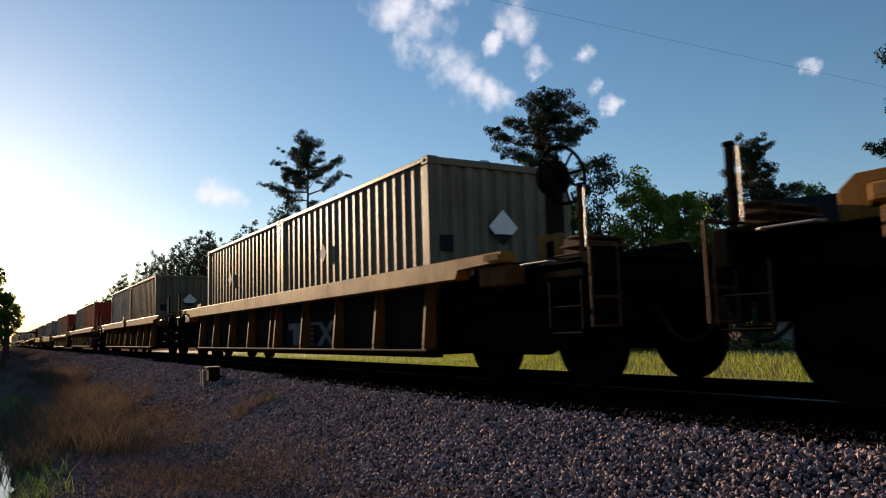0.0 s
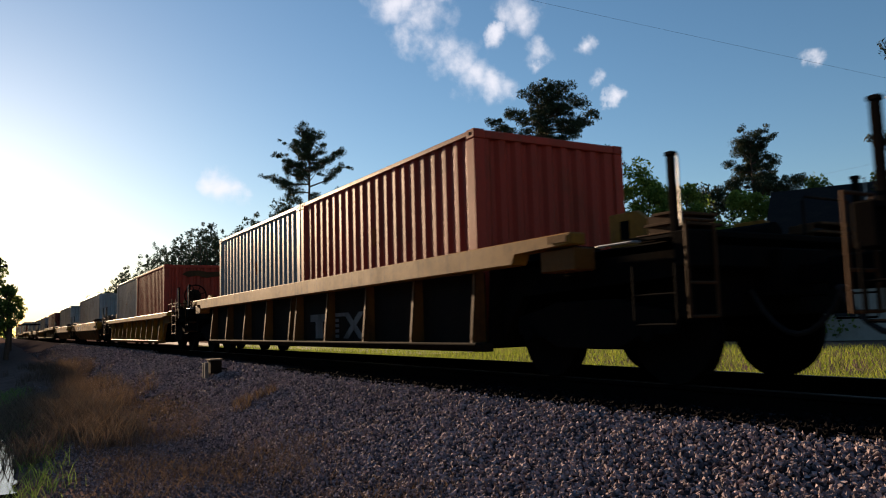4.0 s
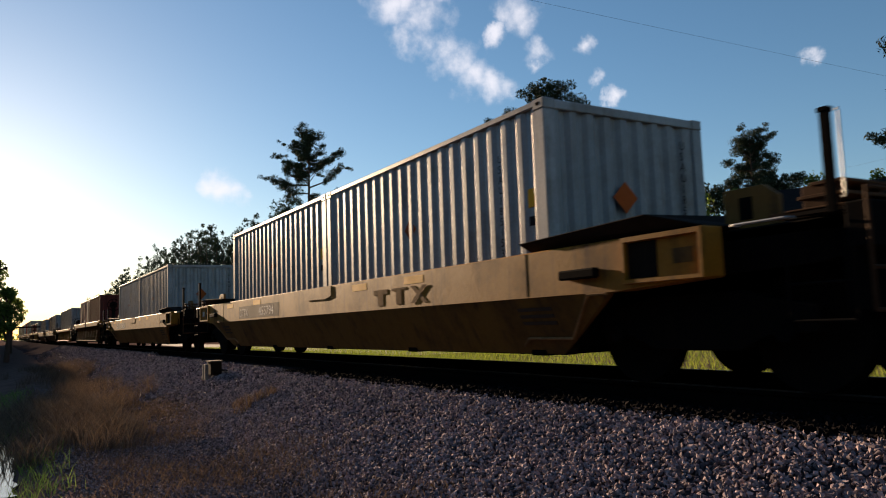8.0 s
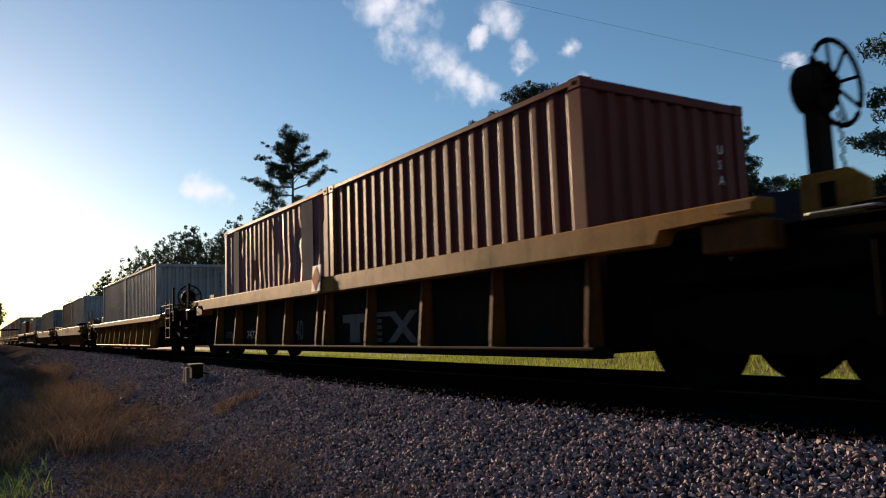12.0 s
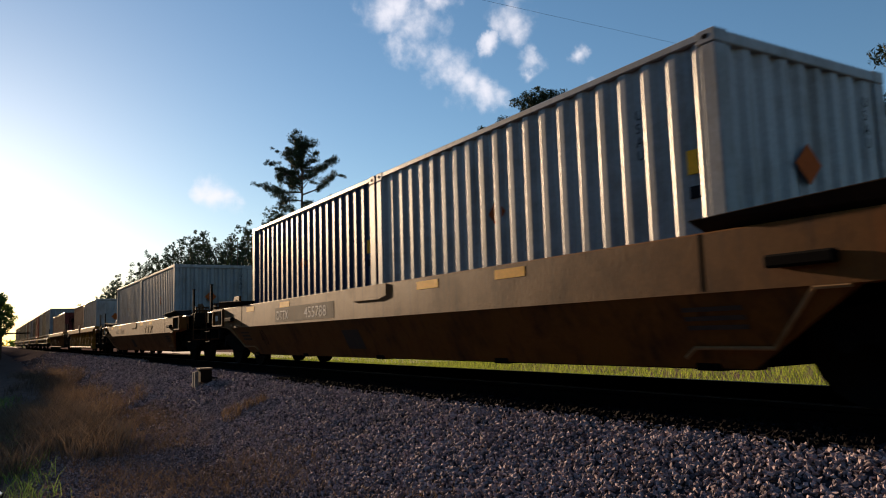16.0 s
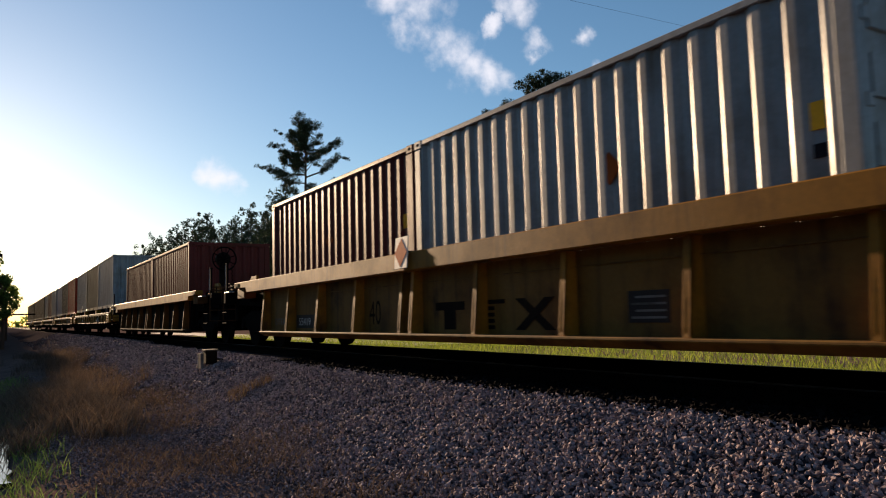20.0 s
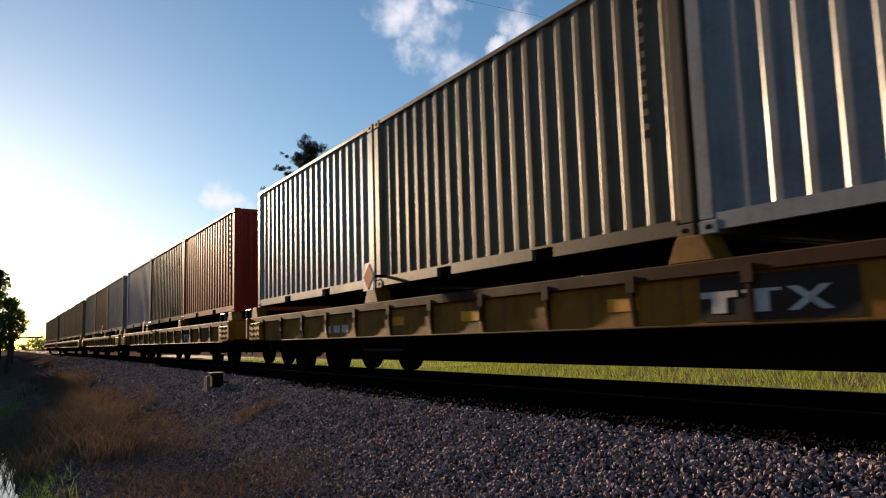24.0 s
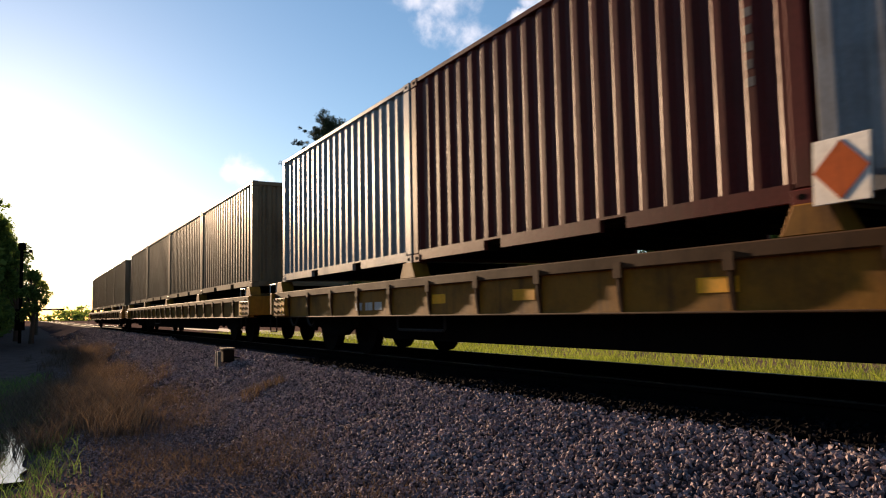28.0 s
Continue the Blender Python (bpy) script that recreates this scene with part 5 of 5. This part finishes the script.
        verts += [(x - dx, y - dy, z - 0.02), (x + dx, y + dy, z - 0.02), (x + lx * 0.4 + dx * 0.7, y + ly * 0.4 + dy * 0.7, z + h * 0.6), (x + lx * 0.4 - dx * 0.7, y + ly * 0.4 - dy * 0.7, z + h * 0.6), (x + lx, y + ly, z + h)]
        faces += [(k, k + 1, k + 2, k + 3), (k + 3, k + 2, k + 4)]
    return verts, faces


def tufts(centres, n, radius, height):
    out = []
    for cx, cy in centres:
        for _ in range(n):
            a, r = rng.uniform(0, math.tau), radius * math.sqrt(rng.random())
            x, y = cx + r * math.cos(a), cy + r * math.sin(a)
            out.append((x, y, height(x, y)))
    return out


def patch(x, y):
    return max(0.0, noise.noise((x * 0.9, y * 0.55, 21.0)) * 1.7 + 0.48)


spots = field(0.7, 3.6, 3.5, 17.0, 560, top_z, lambda x, y: patch(x, y) * smooth_step(3.6, 2.2, x))
v, f = blades(spots, 0.03, 0.15, 0.0032, 1.1)
tagged(bulk("dry_grass", v, f, "dry"), "sparse brown dry grass on gravel", "dry grass", kind="stuff")
spots = tufts([(rng.normal(2.0, 0.55), rng.uniform(16.5, 42)) for _ in range(190)], 34, 0.22, top_z)
v, f = blades(spots, 0.16, 0.44, 0.005, 0.5)
tagged(bulk("tall_dry_grass", v, f, "dry"), "tall tawny dry grass along the ballast foot", "dry grass", kind="stuff")
spots = tufts([(rng.normal(1.0, 0.5), rng.uniform(11.0, 20)) for _ in range(170)], 46, 0.26, top_z)
v, f = blades(spots, 0.16, 0.46, 0.006, 0.6)
tagged(bulk("brown_grass", v, f, "brush"), "dull dark brown grass beside a wet ditch", "dry grass", kind="stuff")
spots = tufts([(3.58, 12.1), (3.4, 12.3), (3.75, 12.0), (3.3, 11.8)], 60, 0.16, top_z)
v, f = blades(spots, 0.08, 0.24, 0.005, 0.6)
tagged(bulk("dry_tuft", v, f, "dry"), "small pale tuft of dry grass on ballast", "dry grass", kind="stuff")
spots = field(-2.5, 0.85, 5.0, 26.0, 230, ground_z, lambda x, y: smooth_step(0.9, 0.3, x) * (0.1 if -2.0 < x < 0.25 and 9.5 < y < 14 else 1) * max(0, 0.5 + noise.noise((x, y * 0.7, 3.0))))
v, f = blades(spots, 0.06, 0.22, 0.006, 0.7)
tagged(bulk("ditch_weeds", v, f, "weed"), "low dark green weeds along a wet ditch", "weeds", kind="stuff")
spots = field(9.0, 13.0, 1.0, 22.0, 460, ground_z) + field(9.0, 18.0, 22.0, 60.0, 34, ground_z) + field(13.0, 26.0, 1.0, 40.0, 50, ground_z)
v, f = blades(spots, 0.08, 0.30, 0.008, 0.55)
tagged(bulk("green_grass", v, f, "green"), "bright green sunlit grass beyond the track", "grass", kind="stuff")
pud = [(0.14 + 0.10 * noise.noise((k * 0.7, 0, 0)) - (1.5 if math.cos(k * math.tau / 40) < 0 else 0.0) * abs(math.cos(k * math.tau / 40)) + 0.04 * math.cos(k * math.tau / 40), 11.6 + 2.4 * math.sin(k * math.tau / 40)) for k in range(40)]
bm = prism(B(), pud, -0.17, -0.095, "z")
tagged(part("puddle", bm, "water"), "still muddy water lying in the ditch", "puddle", kind="structure")


# ---- trees ----
def leaf_cloud(verts, faces, c, rad, n, size, flat=0.55, long=1.0):
    d, a, b = rng.normal(size=(3, n, 3))
    d, a, b = (v / np.linalg.norm(v, axis=1)[:, None] for v in (d, a, b))
    p = np.array(c) + d * rng.random((n, 1)) ** 0.45 * np.array([rad, rad, rad * flat])
    a = a * size * long * rng.uniform(0.6, 1.2, (n, 1))
    b = b * size * rng.uniform(0.4, 0.8, (n, 1))
    k = len(verts)
    verts.extend(map(tuple, np.stack([p - a, p + b, p + a, p - b], 1).reshape(-1, 3).tolist()))
    faces.extend((k + 4 * i, k + 4 * i + 1, k + 4 * i + 2, k + 4 * i + 3) for i in range(n))


def make_pine(az, dist, height, limbs, fill, seed, label):
    """A tall pine with a bare lower trunk. Limbs: (foot, tip, turn, reach), heights as shares of the tree's, turn in degrees from the viewer's right.
    Fill: (how many, lowest, highest, turn from, turn to, longest reach), for the limbs between."""
    rnd = random.Random(seed)
    x, y = spot(az, dist)
    tree = thing("pine_tree", label, "tree", "pines beyond the track", (x, y, 0))
    pts, px, py = [], 0.0, 0.0
    for k in range(9):
        pts.append((px, py, height * 0.97 * k / 8))
        px += rnd.uniform(-0.07, 0.07)
        py += rnd.uniform(-0.07, 0.07)
    trunk = part("trunk", tube(B(), pts, [0.0125 * height * (1 - 0.84 * k / 8) for k in range(9)], 10), "bark", tree)
    every = [(a, b, t + rnd.uniform(-18, 18), r) for a, b, t, r in limbs]
    for n, lo, hi, t0, t1, longest in fill:
        for k in range(n):
            a = lo + (hi - lo) * (k + rnd.random()) / n
            every.append((a, min(0.985, a + rnd.uniform(0.02, 0.08)), rnd.uniform(t0, t1), longest * rnd.uniform(0.45, 1.0) * (1.12 - 0.55 * (a - lo) / max(0.01, hi - lo))))
    verts, faces = [], []
    right, away = Vector((math.cos(radians(az)), -math.sin(radians(az)), 0)), Vector((math.sin(radians(az)), math.cos(radians(az)), 0))
    for lo, hi, t, reach in every:
        f = min(lo / 0.97, 0.999) * 8
        p = Vector(pts[int(f)]).lerp(Vector(pts[int(f) + 1]), f - int(f))
        out = right * math.cos(radians(t)) + away * math.sin(radians(t))
        tip = Vector((p.x, p.y, height * hi)) + out * reach
        mid = p.lerp(tip, 0.5) + Vector((0, 0, -0.10 * reach)) + Vector((rnd.uniform(-0.1, 0.1), rnd.uniform(-0.1, 0.1), 0)) * reach
        part("limb", tube(B(), [p, mid, tip], [0.035 + 0.016 * reach, 0.025 + 0.010 * reach, 0.012], 5), "bark", trunk)
        n = max(3, round(reach * 2.8))
        for q in range(n):
            s = 1.0 - 0.70 * (q + rnd.uniform(-0.4, 0.4)) / n if q else 1.0
            c = (p.lerp(mid, s * 2) if s < 0.5 else mid.lerp(tip, s * 2 - 1)) + Vector((rnd.uniform(-0.45, 0.45), rnd.uniform(-0.45, 0.45), rnd.uniform(-0.10, 0.42)))
            w = rnd.uniform(0.22, 0.72)
            leaf_cloud(verts, faces, c, w, int(60 + 230 * w), 0.058, rnd.uniform(0.5, 0.9), 2.2)
            if rnd.random() < 0.5:
                twig = c + Vector((rnd.uniform(-0.6, 0.6), rnd.uniform(-0.6, 0.6), rnd.uniform(-0.05, 0.35)))
                leaf_cloud(verts, faces, twig, rnd.uniform(0.22, 0.40), 70, 0.055, 0.7, 2.2)
    for k in range(5):
        leaf_cloud(verts, faces, (pts[8][0] + rnd.uniform(-0.5, 0.5), pts[8][1] + rnd.uniform(-0.5, 0.5), height * (0.985 - 0.016 * k)), rnd.uniform(0.4, 0.65), 150, 0.06, 0.9, 2.2)
    bulk("crown", verts, faces, "needle", tree)
    return tree


def make_broadleaf(x, y, height, spread, seed, label, mat="leaf", clumps=64, low=0.22, leaves=190):
    rnd = random.Random(seed)
    tree = thing("leafy_tree", label, "tree", "leafy trees beyond the track", (x, y, 0))
    trunk = part("trunk", tube(B(), [(0, 0, 0), (0.1, 0.1, height * 0.35), (0.0, 0.15, height * 0.8)], [0.18, 0.12, 0.04], 8), "bark", tree)
    verts, faces = [], []
    for k in range(clumps):
        t = low + (1 - low) * rnd.random()
        a = rnd.uniform(0, math.tau)
        r = spread * math.sin(math.pi * min(0.97, 0.10 + 0.86 * t)) ** 0.6 * rnd.uniform(0.3, 1.05)
        c = Vector((math.cos(a) * r, math.sin(a) * r, height * t * rnd.uniform(0.93, 1.0)))
        if k < 14:
            part("limb", tube(B(), [(0.03, 0.1, height * t * 0.6), c * 0.6 + Vector((0, 0, height * t * 0.3)), c], [0.06, 0.04, 0.015], 5), "bark", trunk)
        leaf_cloud(verts, faces, c, rnd.uniform(0.06, 0.14) * (height + spread) * 0.5, leaves, 0.118, 0.9, 1.25)
    bulk("crown", verts, faces, mat, tree)
    return tree


make_pine(20.65, 78, rise(15.1, 78), [(0.896, 0.961, 0, 1.1), (0.83, 0.883, 0, 3.7), (0.717, 0.815, 0, 3.7), (0.79, 0.835, 10, 1.9), (0.66, 0.690, 0, 3.6), (0.63, 0.650, 20, 2.0), (0.92, 0.985, 180, 1.0),
          (0.852, 0.920, 180, 2.3), (0.79, 0.855, 180, 3.2), (0.75, 0.80, 170, 2.7), (0.73, 0.756, 180, 4.1), (0.69, 0.713, 185, 2.9), (0.634, 0.670, 180, 2.5)],
          [(15, 0.72, 0.95, 100, 260, 2.5), (7, 0.66, 0.95, -80, 80, 1.7)], 3, "tall slender pine with open layered crown")
make_pine(39.3, 55, rise(17.9, 55), [(0.88, 0.955, 0, 1.7), (0.86, 0.925, 0, 2.8), (0.80, 0.850, 0, 3.6), (0.76, 0.795, 0, 2.4), (0.58, 0.70, 0, 3.0), (0.90, 0.96, 180, 1.6), (0.84, 0.90, 180, 3.2), (0.79, 0.845, 180, 4.3),
          (0.73, 0.770, 180, 3.6), (0.66, 0.70, 180, 4.9), (0.62, 0.645, 185, 3.4)], [(15, 0.80, 0.95, 0, 360, 2.2), (9, 0.64, 0.82, 100, 260, 2.6), (4, 0.66, 0.80, -80, 80, 1.8)], 8,
          "large spreading pine with heavy dark needle clumps")
make_pine(53.9, 62, rise(12.9, 62), [(0.71, 0.745, 0, 3.9), (0.66, 0.70, 0, 3.0), (0.80, 0.84, 0, 1.9), (0.80, 0.84, 180, 1.9), (0.71, 0.73, 180, 1.8), (0.64, 0.66, 180, 2.6)],
          [(34, 0.60, 0.95, 0, 360, 2.1)], 11, "medium pine with dense dark crown")
make_pine(68.4, 34, rise(20.0, 34), [(0.80, 0.86, 180, 3.0), (0.68, 0.72, 180, 3.4), (0.52, 0.56, 180, 3.9)], [(44, 0.35, 0.95, 0, 360, 3.6)], 15, "big dark pine near a house")
make_pine(65.2, 48, rise(10.3, 48), [(0.7, 0.75, 180, 2.6)], [(24, 0.35, 0.95, 0, 360, 2.2)], 19, "young pine beside a house")
for az, dist, el, spread, seed, label, mat in (
        (30.9, 60, 13.1, 2.6, 21, "tall light green leafy tree", "lit_leaf"), (28.0, 62, 11.0, 2.6, 22, "rounded green leafy tree", "lit_leaf"),
        (33.2, 58, 9.6, 2.8, 23, "dark green leafy tree in the wood edge", "leaf"), (35.6, 56, 9.2, 3.0, 24, "dark green leafy tree in the wood edge", "leaf"),
        (43.0, 50, 12.5, 2.9, 25, "dense dark green leafy tree", "needle"), (46.2, 47, 11.3, 2.4, 26, "bright green sunlit leafy tree", "lit_leaf"),
        (48.9, 46, 9.7, 2.4, 27, "bright green sunlit leafy tree", "lit_leaf"), (51.2, 50, 9.4, 2.6, 28, "dark green leafy tree", "needle"),
        (40.8, 48, 9.0, 3.0, 29, "dark green leafy tree below a pine", "leaf"), (37.5, 50, 8.8, 2.8, 30, "dark green leafy tree below a pine", "leaf"),
        (25.0, 66, 9.0, 2.8, 31, "dark green leafy tree in the wood edge", "leaf"), (22.5, 70, 9.2, 2.8, 32, "sunlit green leafy tree below a pine", "leaf"),
        (18.6, 74, 9.7, 3.0, 33, "dark pine-like tree below a taller pine", "needle"), (53.5, 44, 8.6, 2.3, 34, "green leafy tree near a house", "lit_leaf"),
        (58.0, 60, 9.2, 2.6, 35, "green leafy tree behind a house", "leaf"), (62.5, 60, 9.0, 3.0, 36, "green leafy tree behind a house", "leaf")):
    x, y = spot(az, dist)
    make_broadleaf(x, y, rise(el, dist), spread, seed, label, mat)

# low thicket in front of the house and the trees
verts, faces = [], []
rnd = random.Random(77)
for k in range(150):
    x, y = spot(rnd.uniform(38, 78), rnd.uniform(38, 46))
    leaf_cloud(verts, faces, (x, y, rnd.uniform(0.4, 2.1)), rnd.uniform(0.5, 0.95), 130, 0.13, 0.85)
tagged(bulk("thicket", verts, faces, "leaf"), "low dark green thicket beyond the grass", "bushes", kind="stuff")

# far wood along the railway, too many trees to count
verts, faces, trunks = [], [], B()
rnd = random.Random(40)
skyline = [(5.6, 2.6), (6.6, 3.6), (7.4, 4.2), (8.4, 5.2), (9.5, 6.1), (10.5, 5.9), (11.5, 6.7), (13.2, 7.7), (14.3, 7.1), (15.2, 7.2), (16.3, 8.6), (17.3, 7.9), (18.4, 8.4), (20.0, 8.4), (22.5, 8.3)]
for k in range(230):
    az = 5.2 + 17.5 * (k + rnd.random()) / 230
    el = lerp_profile(az, skyline) * rnd.uniform(0.74, 1.08)
    dist = 42 / math.sin(radians(az + 4)) * rnd.uniform(0.85, 1.3)
    x, y = spot(az, dist)
    h = rise(el, dist)
    tube(trunks, [(x, y, 0), (x, y, h * 0.9)], [0.16, 0.04], 5)
    wide = rnd.uniform(1.1, 2.2)
    for q in range(15):
        t = 0.30 + 0.70 * (q + rnd.random()) / 15
        r = wide * (1.04 - t) ** 0.8 * 1.5
        leaf_cloud(verts, faces, (x + rnd.uniform(-r, r), y + rnd.uniform(-r, r), h * min(t, 0.99)), rnd.uniform(0.28, 0.5) + r * 0.38, 36, 0.19, 1.1, 1.3)
wood = tagged(bulk("far_wood", verts, faces, "needle"), "dark mixed wood of pines along the railway", "wood", kind="stuff")
part("far_trunks", trunks, "bark", wood)
# bushes and trees on the near side of the line, ahead
verts, faces, trunks = [], [], B()
for k in range(104):
    y = 44 + (k // 4) * 4.4 + rnd.uniform(-2, 2)
    x = rnd.uniform(-9.5, -2.2) - 0.012 * (y - 46)
    # The tall ones stand out of view, put there to shade the left foreground.
    h = rnd.uniform(10.0, 14.5) if x < -4.2 else rnd.uniform(4.5, 7.0)
    tube(trunks, [(x, y, 0), (x, y, h * 0.9)], [0.12, 0.03], 5)
    for q in range(26):
        t = 0.06 + 0.88 * rnd.random()
        r = (2.0 if x < -4.2 else 1.0) * math.sin(math.pi * min(0.95, 0.15 + t * 0.8))
        leaf_cloud(verts, faces, (x + rnd.uniform(-r, r), y + rnd.uniform(-r, r), h * t), rnd.uniform(0.6, 1.1), 32, 0.28, 0.8)
for k in range(44):
    y = 77 + k * 2.6 + rnd.uniform(-1.5, 1.5)
    x = rnd.uniform(-3.4, -1.6)
    h = 1.55 + y * rnd.uniform(0.070, 0.095)
    tube(trunks, [(x, y, 0), (x, y, h * 0.9)], [0.10, 0.03], 5)
    for q in range(14):
        t = 0.10 + 0.85 * rnd.random()
        r = 1.0 * math.sin(math.pi * min(0.95, 0.15 + t * 0.8))
        leaf_cloud(verts, faces, (x + rnd.uniform(-r, r), y + rnd.uniform(-r, r), h * t), rnd.uniform(0.6, 1.1), 44, 0.22, 0.8)
# Tall row past the left edge of view, added to shade the far ground.
for k in range(70):
    y = 96 + k * 3.2 + rnd.uniform(-2, 2)
    x = rnd.uniform(-6.0, -3.6) - 0.006 * (y - 96)
    h = rnd.uniform(14.0, 18.0) + 0.055 * (y - 96)
    tube(trunks, [(x, y, 0), (x, y, h * 0.9)], [0.16, 0.03], 5)
    for q in range(20):
        t = 0.10 + 0.88 * rnd.random()
        r = 2.1 * math.sin(math.pi * min(0.95, 0.15 + t * 0.8))
        leaf_cloud(verts, faces, (x + rnd.uniform(-r, r), y + rnd.uniform(-r, r), h * t), rnd.uniform(0.9, 1.6), 44, 0.34, 0.8)
# Unseen trees behind and left of the camera, added to cut the skylight.
for k in range(84):
    if k < 40:
        x, y, h = -50 + k * 2.6, rnd.uniform(-60, -48), rnd.uniform(4.0, 6.0)
    else:
        x, y, h = rnd.uniform(-24, -18), -34 + (k - 40) * 1.85, rnd.uniform(6.5, 9.5)
    if 1 < x < 11:
        continue
    tube(trunks, [(x, y, 0), (x, y, h * 0.9)], [0.16, 0.03], 5)
    for q in range(24):
        t = 0.06 + 0.92 * rnd.random()
        r = 2.2 * math.sin(math.pi * min(0.95, 0.15 + t * 0.8))
        leaf_cloud(verts, faces, (x + rnd.uniform(-r, r), y + rnd.uniform(-r, r), h * t), rnd.uniform(0.9, 1.6), 40, 0.40, 0.8)
near_wood = tagged(bulk("lineside_bushes", verts, faces, "leaf"), "dark lineside bushes and small trees, with unseen trees added to block light", "bushes", kind="stuff")
part("bush_trunks", trunks, "bark", near_wood)
x, y = 0.35, 58.0
make_broadleaf(x, y, rise(3.4, 58), 0.9, 51, "small dark leafy tree beside the line", clumps=24, low=0.35, leaves=70)
# The leftmost ones, mostly out of view, are added to shade the brown grass.
for az, dist, el, spread, seed in ((-0.6, 66, 5.2, 1.5, 52), (-1.8, 62, 7.0, 1.25, 53), (-3.2, 70, 7.6, 2.4, 54), (0.55, 92, 3.0, 1.4, 55), (-3.2, 60, 8.0, 1.7, 56), (-2.5, 72, 7.4, 1.8, 58)):
    x, y = spot(az, dist)
    make_broadleaf(x, y, rise(el, dist), spread, seed, "open leafy tree on the near side of the line", clumps=34 if az > -1.5 else 60, low=0.45, leaves=75 if az > -1.5 else 150)
# hazy tree line at the vanishing point
verts, faces = [], []
for k in range(120):
    x = rnd.uniform(-120, 260)
    y = rnd.uniform(520, 640)
    leaf_cloud(verts, faces, (x, y, rnd.uniform(2, 9)), rnd.uniform(4, 7), 50, 1.5, 0.8)
tagged(bulk("distant_trees", verts, faces, "leaf"), "distant low tree line", "trees", kind="stuff")

# ---- lineside mast with barrier arm ----
mast = thing("signal_mast", "dark steel crossing mast with lamp head and lowered arm", "signal mast", at=(-0.35, 60, 0))
mh = rise(5.25, 60)
part("post", tube(B(), [(0, 0, 0), (0, 0, mh - 0.3)], 0.11, 12), "soot", mast)
part("lamp_head", worn(box(B(), -0.26, 0.26, -0.15, 0.15, mh - 0.55, mh), 0.1), "soot", mast)
part("bracket_arm", tube(B(), [(0, 0, mh - 0.7), (0.55, 0, mh - 0.62)], 0.05, 8), "soot", mast)
part("small_lamp", tube(B(), [(0.55, -0.12, mh - 0.6), (0.55, 0.12, mh - 0.6)], 0.12, 12), "soot", mast)
part("cabinet", worn(box(B(), -0.3, 0.3, -0.25, 0.25, 0.9, 2.4), 0.02), "soot", mast)
part("barrier_arm", worn(box(B(), 0.3, 2.75, -0.04, 0.04, 2.28, 2.38), 0.01), "soot", mast)

# ---- house with a dark roof beyond the track ----
house = thing("house", "low weathered house with a dark shingle roof", "house", at=(38.5, 18.0, 0.25))
house.rotation_euler = (0, 0, radians(-62))
hl, hw, he, hr = 7.0, 4.2, 4.4, 7.55
bm = box(B(), -hl, hl, -hw, hw, 0, he)
part("wall", bm, "siding", house)
for s in (-1, 1):
    part("roof_slope", hexa(B(), [(-hl - 0.4, s * (hw + 0.45), he - 0.15), (hl + 0.4, s * (hw + 0.45), he - 0.15), (hl + 0.4, 0, hr), (-hl - 0.4, 0, hr),
                                 (-hl - 0.4, s * (hw + 0.45), he + 0.02), (hl + 0.4, s * (hw + 0.45), he + 0.02), (hl + 0.4, 0, hr + 0.17), (-hl - 0.4, 0, hr + 0.17)]), "roof", house)
for s in (-1, 1):
    part("gable", prism(B(), [(-hw, he), (hw, he), (0, hr - 0.03)], s * hl, s * (hl - 0.1)), "siding", house)
for xw in (-4.2, -1.4, 1.4, 4.2):
    for s in (-1, 1):
        wf = part("window", box(B(), xw - 0.5, xw + 0.5, *sorted((s * (hw - 0.02), s * (hw + 0.05))), 1.0, 2.3), "siding", house)
        part("pane", box(B(), xw - 0.42, xw + 0.42, *sorted((s * (hw + 0.02), s * (hw + 0.055))), 1.08, 2.22), "glass", wf)
part("chimney", worn(box(B(), -0.3, 0.3, -0.8, -0.2, hr - 0.6, hr + 0.55), 0.015), "brown", house)


# ---- overhead wires ----
def wire(label, ends, sag):
    a, b = Vector(ends[0]), Vector(ends[1])
    pts = [a.lerp(b, k / 24) - Vector((0, 0, sag * 4 * (k / 24) * (1 - k / 24))) for k in range(25)]
    w = thing("overhead_wire", label, "cable")
    part("cable", tube(B(), pts, 0.0035, 6), "cable", w)
    return w


p1, p3 = spot(38.7, 22), spot(54.8, 27.6)
a, b = Vector((*p1, rise(23.88, 22))), Vector((*p3, rise(18.5, 27.6)))
wire("thin dark overhead wire across the sky", (a - (b - a) * 1.3, b + (b - a) * 1.1), 0.04)
p1, p3 = spot(56.7, 60), spot(59.4, 56)
a, b = Vector((*p1, rise(9.5, 60))), Vector((*p3, rise(9.9, 56)))
wire("thin dark power wire behind the house", (a - (b - a) * 1.5, b + (b - a) * 5), 0.4)


# ---- what moves ----
def motions():
    times = list(range(29))
    for ob, u, up in TRAIN:
        walk(ob, [(t, pose(CX, u - train_path(t), RZ + up)) for t in times])
    frames = [k / FPS for k in range(28 * FPS + 1)]
    for ob, u, up in TRAIN:
        for bogie in ob.children:
            if bogie.name.split(".")[0] != "bogie":
                continue
            for ws in bogie.children:
                if ws.name.split(".")[0] == "wheelset":
                    y = ws.location.y
                    walk(ws, [(t, pose(0, y, AXLE, math.degrees(train_path(t) / WHEEL_R) % 360)) for t in frames])


motions()
